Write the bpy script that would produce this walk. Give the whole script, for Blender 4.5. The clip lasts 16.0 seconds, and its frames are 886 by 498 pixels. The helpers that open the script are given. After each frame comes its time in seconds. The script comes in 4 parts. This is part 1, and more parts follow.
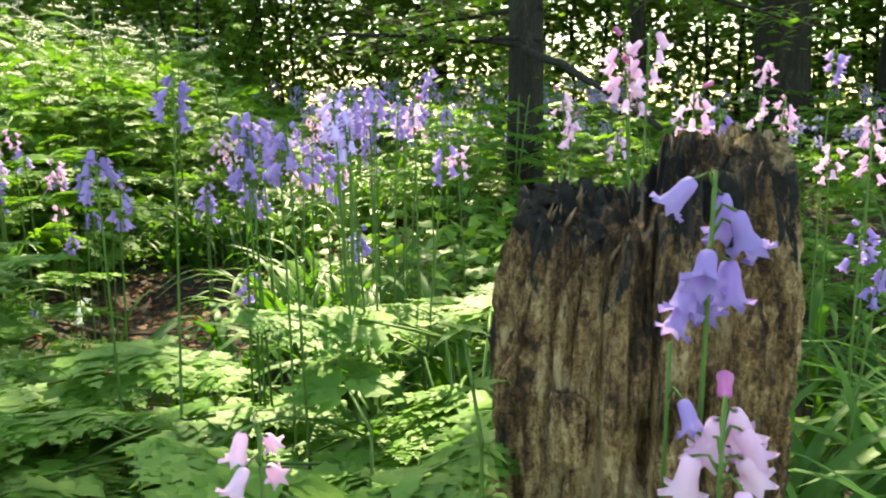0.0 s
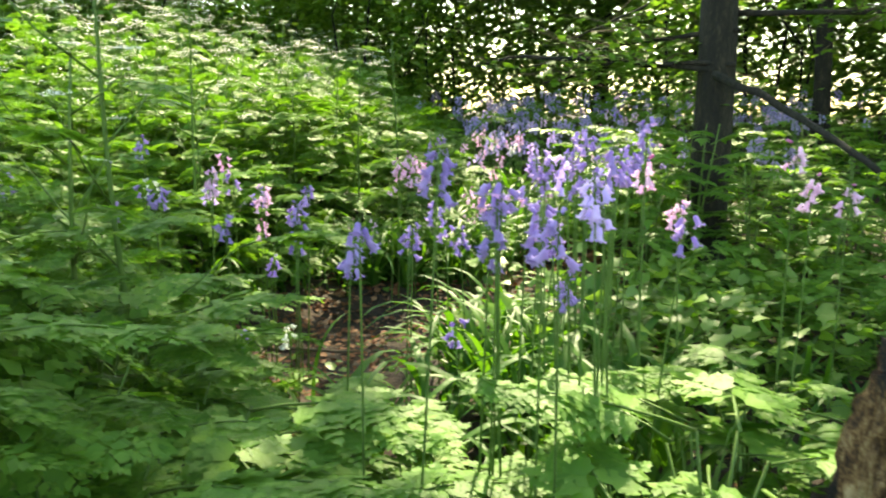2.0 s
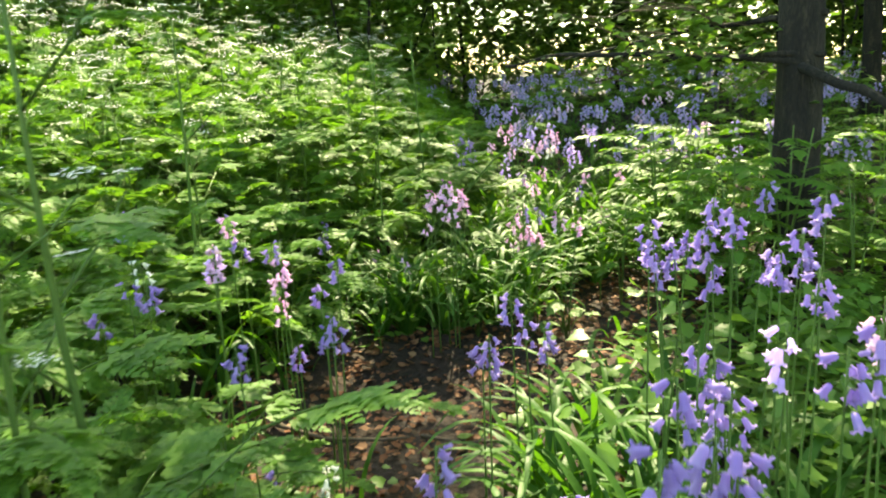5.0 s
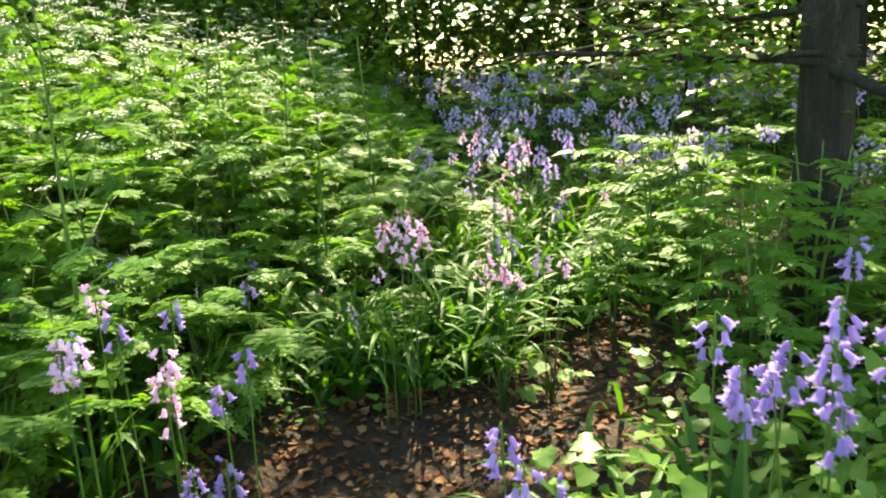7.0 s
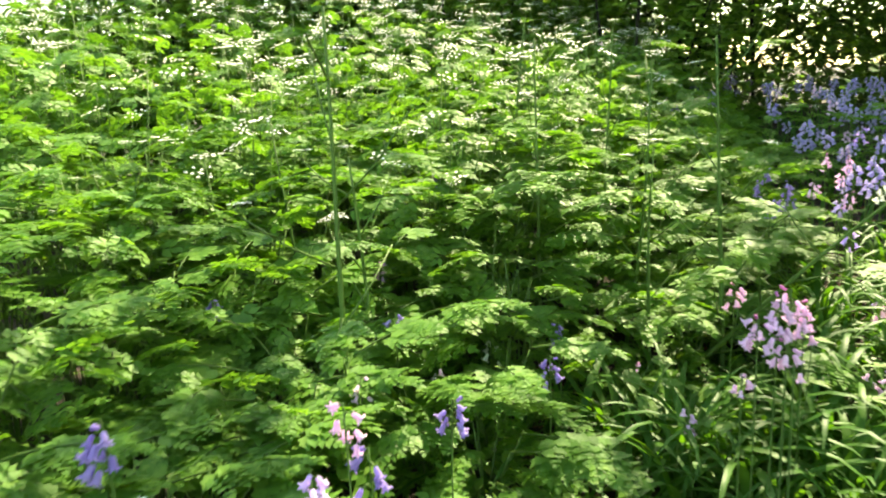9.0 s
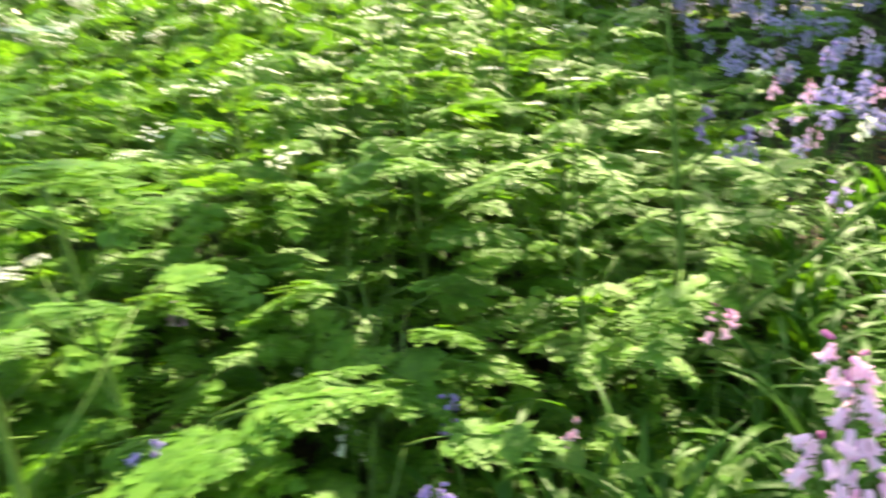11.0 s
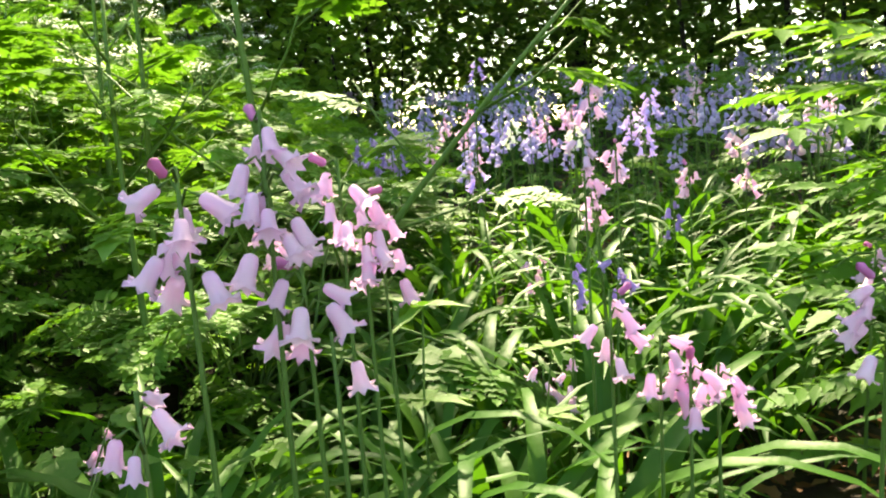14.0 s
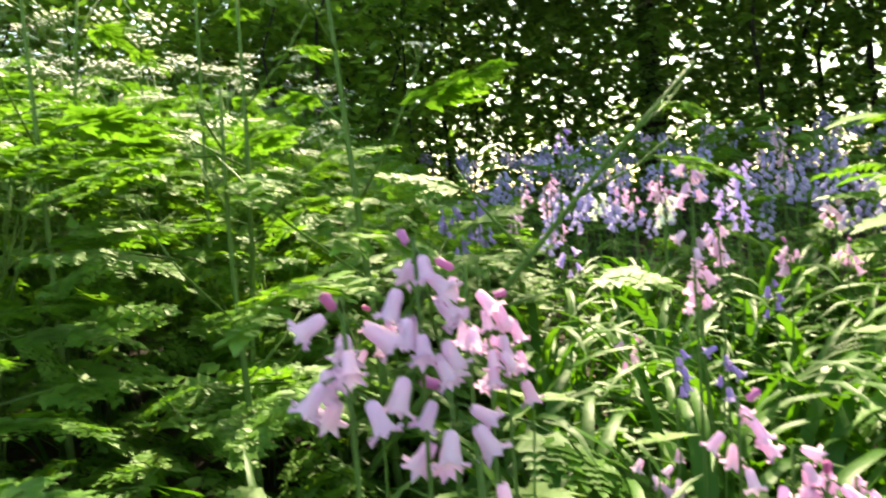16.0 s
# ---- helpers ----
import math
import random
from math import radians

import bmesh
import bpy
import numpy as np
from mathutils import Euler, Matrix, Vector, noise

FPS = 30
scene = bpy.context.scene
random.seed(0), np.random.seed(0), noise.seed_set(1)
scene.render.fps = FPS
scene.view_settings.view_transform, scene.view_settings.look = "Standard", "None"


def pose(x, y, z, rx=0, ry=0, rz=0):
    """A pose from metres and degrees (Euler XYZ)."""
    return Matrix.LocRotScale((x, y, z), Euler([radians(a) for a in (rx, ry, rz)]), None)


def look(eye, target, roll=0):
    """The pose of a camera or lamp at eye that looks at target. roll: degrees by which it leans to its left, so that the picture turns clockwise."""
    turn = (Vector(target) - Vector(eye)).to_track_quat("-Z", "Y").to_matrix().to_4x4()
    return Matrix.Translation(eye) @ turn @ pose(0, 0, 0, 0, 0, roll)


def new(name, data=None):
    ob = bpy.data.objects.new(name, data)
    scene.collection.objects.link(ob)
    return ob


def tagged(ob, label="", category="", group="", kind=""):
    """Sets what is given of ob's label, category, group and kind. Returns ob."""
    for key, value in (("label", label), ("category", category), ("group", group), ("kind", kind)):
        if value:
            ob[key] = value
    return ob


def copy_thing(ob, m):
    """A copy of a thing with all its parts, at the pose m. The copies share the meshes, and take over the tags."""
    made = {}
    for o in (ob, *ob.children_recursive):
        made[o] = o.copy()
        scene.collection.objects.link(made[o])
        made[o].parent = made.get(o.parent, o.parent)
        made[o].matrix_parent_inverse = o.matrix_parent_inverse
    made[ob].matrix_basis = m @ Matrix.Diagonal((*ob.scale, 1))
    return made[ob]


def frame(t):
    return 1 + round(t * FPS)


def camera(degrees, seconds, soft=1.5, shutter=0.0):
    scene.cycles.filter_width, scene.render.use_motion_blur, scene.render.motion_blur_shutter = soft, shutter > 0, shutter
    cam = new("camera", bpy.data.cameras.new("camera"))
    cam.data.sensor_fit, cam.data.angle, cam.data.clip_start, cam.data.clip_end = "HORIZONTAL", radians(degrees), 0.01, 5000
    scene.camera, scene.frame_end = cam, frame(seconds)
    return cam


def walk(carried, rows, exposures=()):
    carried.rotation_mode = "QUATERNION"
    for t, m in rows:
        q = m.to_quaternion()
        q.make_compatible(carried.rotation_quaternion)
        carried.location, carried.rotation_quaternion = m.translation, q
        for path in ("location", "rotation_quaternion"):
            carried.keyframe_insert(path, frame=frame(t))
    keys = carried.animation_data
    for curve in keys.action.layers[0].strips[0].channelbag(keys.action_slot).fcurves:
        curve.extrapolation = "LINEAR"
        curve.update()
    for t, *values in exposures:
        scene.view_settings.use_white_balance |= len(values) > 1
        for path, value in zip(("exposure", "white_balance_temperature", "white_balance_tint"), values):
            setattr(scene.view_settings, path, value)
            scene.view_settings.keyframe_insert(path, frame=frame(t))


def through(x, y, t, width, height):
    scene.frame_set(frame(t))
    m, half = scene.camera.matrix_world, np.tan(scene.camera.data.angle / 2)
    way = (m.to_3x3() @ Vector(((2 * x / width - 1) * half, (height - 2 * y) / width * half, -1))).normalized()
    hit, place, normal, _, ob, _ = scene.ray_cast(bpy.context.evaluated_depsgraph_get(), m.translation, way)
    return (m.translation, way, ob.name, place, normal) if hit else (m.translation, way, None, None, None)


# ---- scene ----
cam = camera(60, 16.0, soft=2.0, shutter=0.5)
PATH = [
    (0, look((0.344, 1.037, 0.840), (-0.226, 3.329, 0.409), -0.4)),
    (0.5, look((0.322, 1.033, 0.858), (-0.314, 3.308, 0.437), -0.1)),
    (1, look((0.265, 1.038, 0.887), (-0.474, 3.282, 0.464), 0.0)),
    (1.5, look((0.197, 1.046, 0.904), (-0.666, 3.247, 0.490), 0.5)),
    (2, look((0.145, 1.026, 0.959), (-0.829, 3.178, 0.533), 0.8)),
    (2.5, look((0.100, 1.046, 1.014), (-0.943, 3.156, 0.538), -0.3)),
    (3, look((0.048, 1.086, 1.102), (-1.050, 3.161, 0.605), -1.0)),
    (3.5, look((-0.020, 1.104, 1.188), (-1.229, 3.125, 0.722), -0.7)),
    (4, look((-0.130, 1.285, 1.187), (-1.253, 3.352, 0.707), -2.4)),
    (4.5, look((-0.232, 1.422, 1.207), (-1.220, 3.545, 0.682), -1.8)),
    (5, look((-0.284, 1.556, 1.202), (-1.268, 3.679, 0.671), -2.5)),
    (5.2, look((-0.293, 1.642, 1.206), (-1.284, 3.764, 0.685), -3.3)),
    (7.3, look((-0.602, 2.296, 1.232), (-1.458, 4.469, 0.680), -2.3)),
    (7.5, look((-0.619, 2.353, 1.228), (-1.643, 4.450, 0.665), -3.0)),
    (8, look((-0.704, 2.428, 1.267), (-2.064, 4.339, 0.760), -2.1)),
    (8.5, look((-0.840, 2.576, 1.255), (-2.406, 4.322, 0.746), -1.8)),
    (8.7, look((-0.935, 2.662, 1.279), (-2.532, 4.379, 0.768), -1.8)),
    (10.8, look((-1.507, 3.581, 1.207), (-3.040, 5.320, 0.587), -7.4)),
    (11, look((-1.565, 3.654, 1.223), (-2.947, 5.483, 0.511), -5.7)),
    (11.5, look((-1.578, 3.836, 1.079), (-2.710, 5.830, 0.366), -6.1)),
    (12, look((-1.572, 3.958, 0.893), (-2.588, 6.006, 0.164), -4.5)),
    (12.5, look((-1.544, 4.060, 0.786), (-2.476, 6.170, 0.126), -3.0)),
    (13, look((-1.478, 4.128, 0.731), (-2.323, 6.316, 0.216), -3.5)),
    (13.5, look((-1.418, 4.132, 0.720), (-2.184, 6.370, 0.310), -4.7)),
    (14, look((-1.385, 4.121, 0.718), (-2.141, 6.373, 0.377), -4.5)),
    (14.5, look((-1.373, 4.118, 0.724), (-2.154, 6.368, 0.431), -4.9)),
    (15, look((-1.378, 4.112, 0.734), (-2.189, 6.356, 0.473), -5.3)),
    (15.5, look((-1.392, 4.108, 0.737), (-2.237, 6.343, 0.511), -5.3)),
    (16, look((-1.435, 4.097, 0.774), (-2.381, 6.298, 0.618), -4.5)),
]
walk(cam, PATH, [(0, 2.45, 9300, -5), (8.7, 2.5, 9300, -5), (12.0, 2.72, 9300, -5), (12.8, 2.72, 9300, -5), (14.0, 2.46, 9300, -5), (16, 2.4, 9300, -5)])

# ---- world, sun ----
SUN = Vector((-0.22, 0.80, 0.88)).normalized()
world = bpy.data.worlds.new("sky")
scene.world = world
world.use_nodes = True
wn = world.node_tree
sky = wn.nodes.new("ShaderNodeTexSky")
sky.sky_type, sky.sun_disc = "NISHITA", False
sky.sun_elevation = math.asin(SUN.z)
sky.sun_rotation = math.atan2(SUN.x, SUN.y)
wn.nodes["Background"].inputs["Strength"].default_value = 0.15
wn.links.new(sky.outputs["Color"], wn.nodes["Background"].inputs["Color"])
sun = new("sun", bpy.data.lights.new("sun", "SUN"))
sun.data.energy, sun.data.angle, sun.data.color = 3.8, radians(0.6), (1.0, 0.94, 0.84)
sun.matrix_world = look(SUN * 40, (0, 0, 0))

# ---- materials ----


def material(name, rough=0.6):
    m = bpy.data.materials.new(name)
    m.use_nodes = True
    b = m.node_tree.nodes["Principled BSDF"]
    b.inputs["Roughness"].default_value = rough
    return m, m.node_tree, b


def noise_node(nt, scale, detail=4.0, coords="Object"):
    tc = nt.nodes.new("ShaderNodeTexCoord")
    n = nt.nodes.new("ShaderNodeTexNoise")
    n.inputs["Scale"].default_value, n.inputs["Detail"].default_value = scale, detail
    nt.links.new(tc.outputs[coords], n.inputs["Vector"])
    return n


def ramp_node(nt, source, stops):
    r = nt.nodes.new("ShaderNodeValToRGB")
    while len(r.color_ramp.elements) < len(stops):
        r.color_ramp.elements.new(0.5)
    for e, (at, c) in zip(r.color_ramp.elements, stops):
        e.position, e.color = at, (*c, 1)
    nt.links.new(source, r.inputs["Fac"])
    return r


def thin(name, stops, through=0.35, rough=0.45, tint=(1.0, 1.0, 0.6), relief=60.0, gloss=0.18):
    """A leaf or petal: varied from piece to piece, letting light through."""
    m, nt, b = material(name, rough)
    b.inputs["Specular IOR Level"].default_value = gloss
    geo = nt.nodes.new("ShaderNodeNewGeometry")
    inf = nt.nodes.new("ShaderNodeObjectInfo")
    n = noise_node(nt, 9.0)
    add = nt.nodes.new("ShaderNodeMath")
    add.operation = "MULTIPLY_ADD"
    add.inputs[1].default_value = 0.42
    nt.links.new(geo.outputs["Random Per Island"], add.inputs[0])
    add2 = nt.nodes.new("ShaderNodeMath")
    add2.operation = "MULTIPLY_ADD"
    add2.inputs[1].default_value = 0.28
    nt.links.new(inf.outputs["Random"], add2.inputs[0])
    mul = nt.nodes.new("ShaderNodeMath")
    mul.operation = "MULTIPLY"
    mul.inputs[1].default_value = 0.3
    nt.links.new(n.outputs["Fac"], mul.inputs[0])
    nt.links.new(mul.outputs[0], add2.inputs[2])
    nt.links.new(add2.outputs[0], add.inputs[2])
    r = ramp_node(nt, add.outputs[0], stops)
    nt.links.new(r.outputs["Color"], b.inputs["Base Color"])
    fine = noise_node(nt, relief, 3.0)
    bump = nt.nodes.new("ShaderNodeBump")
    bump.inputs["Strength"].default_value, bump.inputs["Distance"].default_value = 0.35, 0.004
    nt.links.new(fine.outputs["Fac"], bump.inputs["Height"])
    nt.links.new(bump.outputs["Normal"], b.inputs["Normal"])
    tr = nt.nodes.new("ShaderNodeBsdfTranslucent")
    mixc = nt.nodes.new("ShaderNodeMix")
    mixc.data_type, mixc.blend_type = "RGBA", "MULTIPLY"
    mixc.inputs["Factor"].default_value = 1.0
    nt.links.new(r.outputs["Color"], mixc.inputs["A"])
    mixc.inputs["B"].default_value = (*tint, 1)
    gain = nt.nodes.new("ShaderNodeMix")
    gain.data_type, gain.blend_type, gain.clamp_result = "RGBA", "ADD", False
    gain.inputs["Factor"].default_value = 0.6
    nt.links.new(mixc.outputs["Result"], gain.inputs["A"])
    nt.links.new(mixc.outputs["Result"], gain.inputs["B"])
    nt.links.new(gain.outputs["Result"], tr.inputs["Color"])
    mix = nt.nodes.new("ShaderNodeMixShader")
    mix.inputs["Fac"].default_value = through
    nt.links.new(b.outputs["BSDF"], mix.inputs[1])
    nt.links.new(tr.outputs["BSDF"], mix.inputs[2])
    nt.links.new(mix.outputs["Shader"], nt.nodes["Material Output"].inputs["Surface"])
    return m


def rough_solid(name, stops, scale, rough=0.9, stretch=(1, 1, 1), bump=0.6, depth=0.01, fine=6.0):
    """Earth, bark or wood: two scales of noise for colour and relief."""
    m, nt, b = material(name, rough)
    tc = nt.nodes.new("ShaderNodeTexCoord")
    mp = nt.nodes.new("ShaderNodeMapping")
    mp.inputs["Scale"].default_value = stretch
    nt.links.new(tc.outputs["Object"], mp.inputs["Vector"])
    a = nt.nodes.new("ShaderNodeTexNoise")
    a.inputs["Scale"].default_value, a.inputs["Detail"].default_value = scale, 8.0
    a.inputs["Roughness"].default_value = 0.65
    f = nt.nodes.new("ShaderNodeTexNoise")
    f.inputs["Scale"].default_value, f.inputs["Detail"].default_value = scale * fine, 4.0
    for n in (a, f):
        nt.links.new(mp.outputs["Vector"], n.inputs["Vector"])
    mix = nt.nodes.new("ShaderNodeMix")
    mix.data_type = "FLOAT"
    mix.inputs["Factor"].default_value = 0.4
    nt.links.new(a.outputs["Fac"], mix.inputs["A"])
    nt.links.new(f.outputs["Fac"], mix.inputs["B"])
    r = ramp_node(nt, mix.outputs["Result"], stops)
    nt.links.new(r.outputs["Color"], b.inputs["Base Color"])
    bp = nt.nodes.new("ShaderNodeBump")
    bp.inputs["Strength"].default_value, bp.inputs["Distance"].default_value = bump, depth
    nt.links.new(mix.outputs["Result"], bp.inputs["Height"])
    nt.links.new(bp.outputs["Normal"], b.inputs["Normal"])
    return m


M_FROND = thin("parsley_leaf", [(0.1, (0.055, 0.13, 0.022)), (0.5, (0.10, 0.225, 0.038)), (0.95, (0.19, 0.32, 0.065))], 0.44, 0.48, (1.0, 1.0, 0.45), gloss=0.22)
M_STRAP = thin("strap_leaf", [(0.1, (0.028, 0.080, 0.018)), (0.55, (0.055, 0.145, 0.026)), (0.95, (0.12, 0.22, 0.042))], 0.42, 0.46, (1.0, 1.0, 0.35), gloss=0.17)
M_BROAD = thin("broad_leaf", [(0.1, (0.05, 0.12, 0.02)), (0.5, (0.09, 0.19, 0.03)), (0.95, (0.17, 0.28, 0.05))], 0.38, 0.42, gloss=0.34)
M_STEM = thin("flower_stem", [(0.1, (0.06, 0.12, 0.028)), (0.95, (0.12, 0.20, 0.05))], 0.15, 0.45)
M_HEDGE = thin("hedge_leaf", [(0.1, (0.04, 0.085, 0.018)), (0.6, (0.075, 0.145, 0.028)), (0.95, (0.14, 0.22, 0.045))], 0.50, 0.38)
M_CROWN = thin("tree_leaf", [(0.1, (0.05, 0.12, 0.02)), (0.6, (0.10, 0.20, 0.03)), (0.95, (0.18, 0.28, 0.05))], 0.46, 0.42, gloss=0.32)
M_BLUE = thin("blue_petal", [(0.1, (0.21, 0.15, 0.43)), (0.5, (0.31, 0.23, 0.54)), (0.95, (0.46, 0.38, 0.66))], 0.4, 0.5, (1, 0.95, 1))
M_HAZE = thin("pale_blue_petal", [(0.1, (0.24, 0.21, 0.48)), (0.5, (0.33, 0.29, 0.56)), (0.95, (0.48, 0.42, 0.64))], 0.4, 0.5, (1, 0.95, 1))
M_PINK = thin("pink_petal", [(0.1, (0.62, 0.38, 0.60)), (0.5, (0.72, 0.51, 0.70)), (0.95, (0.82, 0.66, 0.78))], 0.4, 0.5, (1, 0.92, 1))
M_LILAC = thin("lilac_petal", [(0.1, (0.48, 0.40, 0.80)), (0.5, (0.62, 0.50, 0.84)), (0.95, (0.82, 0.66, 0.84))], 0.4, 0.5, (1, 0.95, 1))
M_WHITE = thin("white_petal", [(0.1, (0.74, 0.74, 0.70)), (0.95, (0.84, 0.83, 0.80))], 0.35, 0.5, (1, 1, 0.95))
M_BUD = thin("bud_skin", [(0.1, (0.42, 0.10, 0.32)), (0.95, (0.60, 0.22, 0.48))], 0.25, 0.45, (1, 0.9, 1))
M_DEAD = thin("dead_leaf", [(0.1, (0.07, 0.026, 0.014)), (0.5, (0.16, 0.066, 0.032)), (0.95, (0.42, 0.26, 0.16))], 0.15, 0.7, (1, 0.8, 0.5))
M_SOIL = rough_solid("forest_soil", [(0.32, (0.008, 0.0045, 0.003)), (0.5, (0.022, 0.012, 0.007)), (0.68, (0.060, 0.032, 0.018))], 9.0, 0.95, bump=0.9, depth=0.03)
M_SPLINTER = rough_solid("splintered_wood", [(0.28, (0.030, 0.017, 0.010)), (0.45, (0.12, 0.075, 0.043)), (0.7, (0.34, 0.24, 0.15))], 30.0, 0.9, (1, 1, 0.2), 0.8, 0.006)


def stump_material():
    """Rotten wood: long fibres, dark cracks, pale worn ribs, and soot over the upper end."""
    m, nt, bs = material("rotten_wood", 0.88)
    tc = nt.nodes.new("ShaderNodeTexCoord")

    def tex(scale, stretch, detail, roughness=0.6):
        mp = nt.nodes.new("ShaderNodeMapping")
        mp.inputs["Scale"].default_value = (1, 1, stretch)
        nt.links.new(tc.outputs["Object"], mp.inputs["Vector"])
        n = nt.nodes.new("ShaderNodeTexNoise")
        n.inputs["Scale"].default_value, n.inputs["Detail"].default_value, n.inputs["Roughness"].default_value = scale, detail, roughness
        n.inputs["Distortion"].default_value = 0.6
        nt.links.new(mp.outputs["Vector"], n.inputs["Vector"])
        return n.outputs["Fac"]

    def calc(op, a, b2):
        n = nt.nodes.new("ShaderNodeMath")
        n.operation = op
        for k, s in enumerate((a, b2)):
            if isinstance(s, (int, float)):
                n.inputs[k].default_value = s
            else:
                nt.links.new(s, n.inputs[k])
        return n.outputs[0]

    broad, lumps, fibre, grit = tex(11, 0.30, 6, 0.7), tex(42, 0.38, 7, 0.75), tex(130, 0.12, 4), tex(230, 0.8, 5, 0.75)
    mix = calc("ADD", calc("ADD", calc("MULTIPLY", broad, 0.36), calc("MULTIPLY", lumps, 0.38)), calc("ADD", calc("MULTIPLY", fibre, 0.12), calc("MULTIPLY", grit, 0.22)))
    wood = ramp_node(nt, mix, [(0.462, (0.007, 0.004, 0.003)), (0.500, (0.060, 0.030, 0.012)), (0.532, (0.19, 0.100, 0.040)), (0.566, (0.38, 0.24, 0.11)), (0.610, (0.62, 0.47, 0.27))])
    sep = nt.nodes.new("ShaderNodeSeparateXYZ")
    nt.links.new(tc.outputs["Object"], sep.inputs[0])
    side = calc("MINIMUM", calc("MAXIMUM", calc("MULTIPLY", sep.outputs["X"], 20.0), 0.0), 1.0)
    soot_edge = calc("ADD", calc("SUBTRACT", calc("SUBTRACT", sep.outputs["Z"], 0.772), calc("MULTIPLY", side, 0.045)), calc("ADD", calc("MULTIPLY", calc("SUBTRACT", broad, 0.5), 0.36), calc("MULTIPLY", calc("SUBTRACT", lumps, 0.5), 0.30)))
    soot = ramp_node(nt, calc("ADD", calc("MULTIPLY", soot_edge, 9.0), 0.5), [(0.40, (0, 0, 0)), (0.58, (1, 1, 1))])
    rim = ramp_node(nt, calc("ADD", calc("SUBTRACT", sep.outputs["Z"], calc("SUBTRACT", 0.865, calc("MULTIPLY", side, 0.02))), calc("MULTIPLY", calc("SUBTRACT", lumps, 0.5), 0.16)), [(0.0, (1, 1, 1)), (0.035, (0.15, 0.15, 0.15))])
    both = calc("MULTIPLY", soot.outputs["Color"], rim.outputs["Color"])
    black = ramp_node(nt, grit, [(0.4, (0.006, 0.005, 0.005)), (0.62, (0.02, 0.018, 0.017)), (0.75, (0.07, 0.06, 0.05))])
    mc = nt.nodes.new("ShaderNodeMix")
    mc.data_type = "RGBA"
    nt.links.new(both, mc.inputs["Factor"])
    nt.links.new(wood.outputs["Color"], mc.inputs["A"])
    nt.links.new(black.outputs["Color"], mc.inputs["B"])
    nt.links.new(mc.outputs["Result"], bs.inputs["Base Color"])
    bp = nt.nodes.new("ShaderNodeBump")
    bp.inputs["Strength"].default_value, bp.inputs["Distance"].default_value = 1.0, 0.03
    nt.links.new(mix, bp.inputs["Height"])
    nt.links.new(bp.outputs["Normal"], bs.inputs["Normal"])
    return m


M_WOOD = stump_material()
M_BARK = rough_solid("tree_bark", [(0.38, (0.003, 0.0025, 0.002)), (0.52, (0.012, 0.010, 0.007)), (0.68, (0.050, 0.043, 0.027))], 22.0, 0.95, (1, 1, 0.25), 1.0, 0.02)
M_TWIG = rough_solid("twig_bark", [(0.3, (0.05, 0.037, 0.024)), (0.7, (0.16, 0.12, 0.08))], 40.0, 0.9, (1, 1, 0.3), 0.6, 0.004)

# ---- ground shape ----
TRAIL = [(0.34, 0.2), (0.34, 1.04), (0.10, 1.05), (-0.28, 1.56), (-0.62, 2.35), (-0.94, 2.66), (-1.56, 3.65), (-1.54, 4.06), (-1.38, 4.12)]


def off_line(x, y, line):
    """How far points lie from a line of straight pieces."""
    best = np.full(np.shape(x), 1e9)
    for (ax, ay), (bx, by) in zip(line, line[1:]):
        dx, dy = bx - ax, by - ay
        k = np.clip(((x - ax) * dx + (y - ay) * dy) / max(dx * dx + dy * dy, 1e-9), 0, 1)
        best = np.minimum(best, np.hypot(x - ax - k * dx, y - ay - k * dy))
    return best


def ground_z(x, y):
    x, y = np.asarray(x, float), np.asarray(y, float)
    s = np.maximum(y - 5.0, 0)
    rise = 0.13 * np.minimum(s * s / (s + 1.0), 6.0)
    dip = -0.115 * np.exp(-(off_line(x, y, TRAIL) / 0.42) ** 4)
    lump = 0.018 * np.sin(2.3 * x + 1.1 * y) * np.cos(1.7 * y - 0.8 * x) + 0.006 * np.sin(9 * x + 4) * np.sin(8 * y + 1)
    return rise + dip + lump


def gz(x, y):
    return float(ground_z(x, y))


# ---- mesh helpers ----


def mesh_of(name, verts, faces, mats, slots=None, smooth=True):
    me = bpy.data.meshes.new(name)
    me.from_pydata([tuple(v) for v in verts], [], [tuple(f) for f in faces])
    for m in mats:
        me.materials.append(m)
    if slots is not None:
        me.polygons.foreach_set("material_index", np.asarray(slots, dtype=np.int32))
    if smooth:
        me.polygons.foreach_set("use_smooth", np.ones(len(me.polygons), dtype=bool))
    me.update()
    return me


def part(name, me, parent, label=""):
    ob = new(name, me)
    ob.parent = parent
    return tagged(ob, label) if label else ob


class Template:
    """Faces of three or four corners that can be strewn many times into one mesh."""

    def __init__(self):
        self.v, self.f, self.s = [], [], []

    def add(self, verts, faces, slot=0):
        n = len(self.v)
        self.v += [tuple(q) for q in verts]
        self.f += [tuple(i + n for i in q) for q in faces]
        self.s += [slot] * len(faces)
        return self

    def add_at(self, other, m):
        n = len(self.v)
        self.v += [tuple(m @ Vector(q)) for q in other.v]
        self.f += [tuple(i + n for i in q) for q in other.f]
        self.s += other.s
        return self

    def mesh(self, name, mats):
        return mesh_of(name, self.v, self.f, mats, self.s)


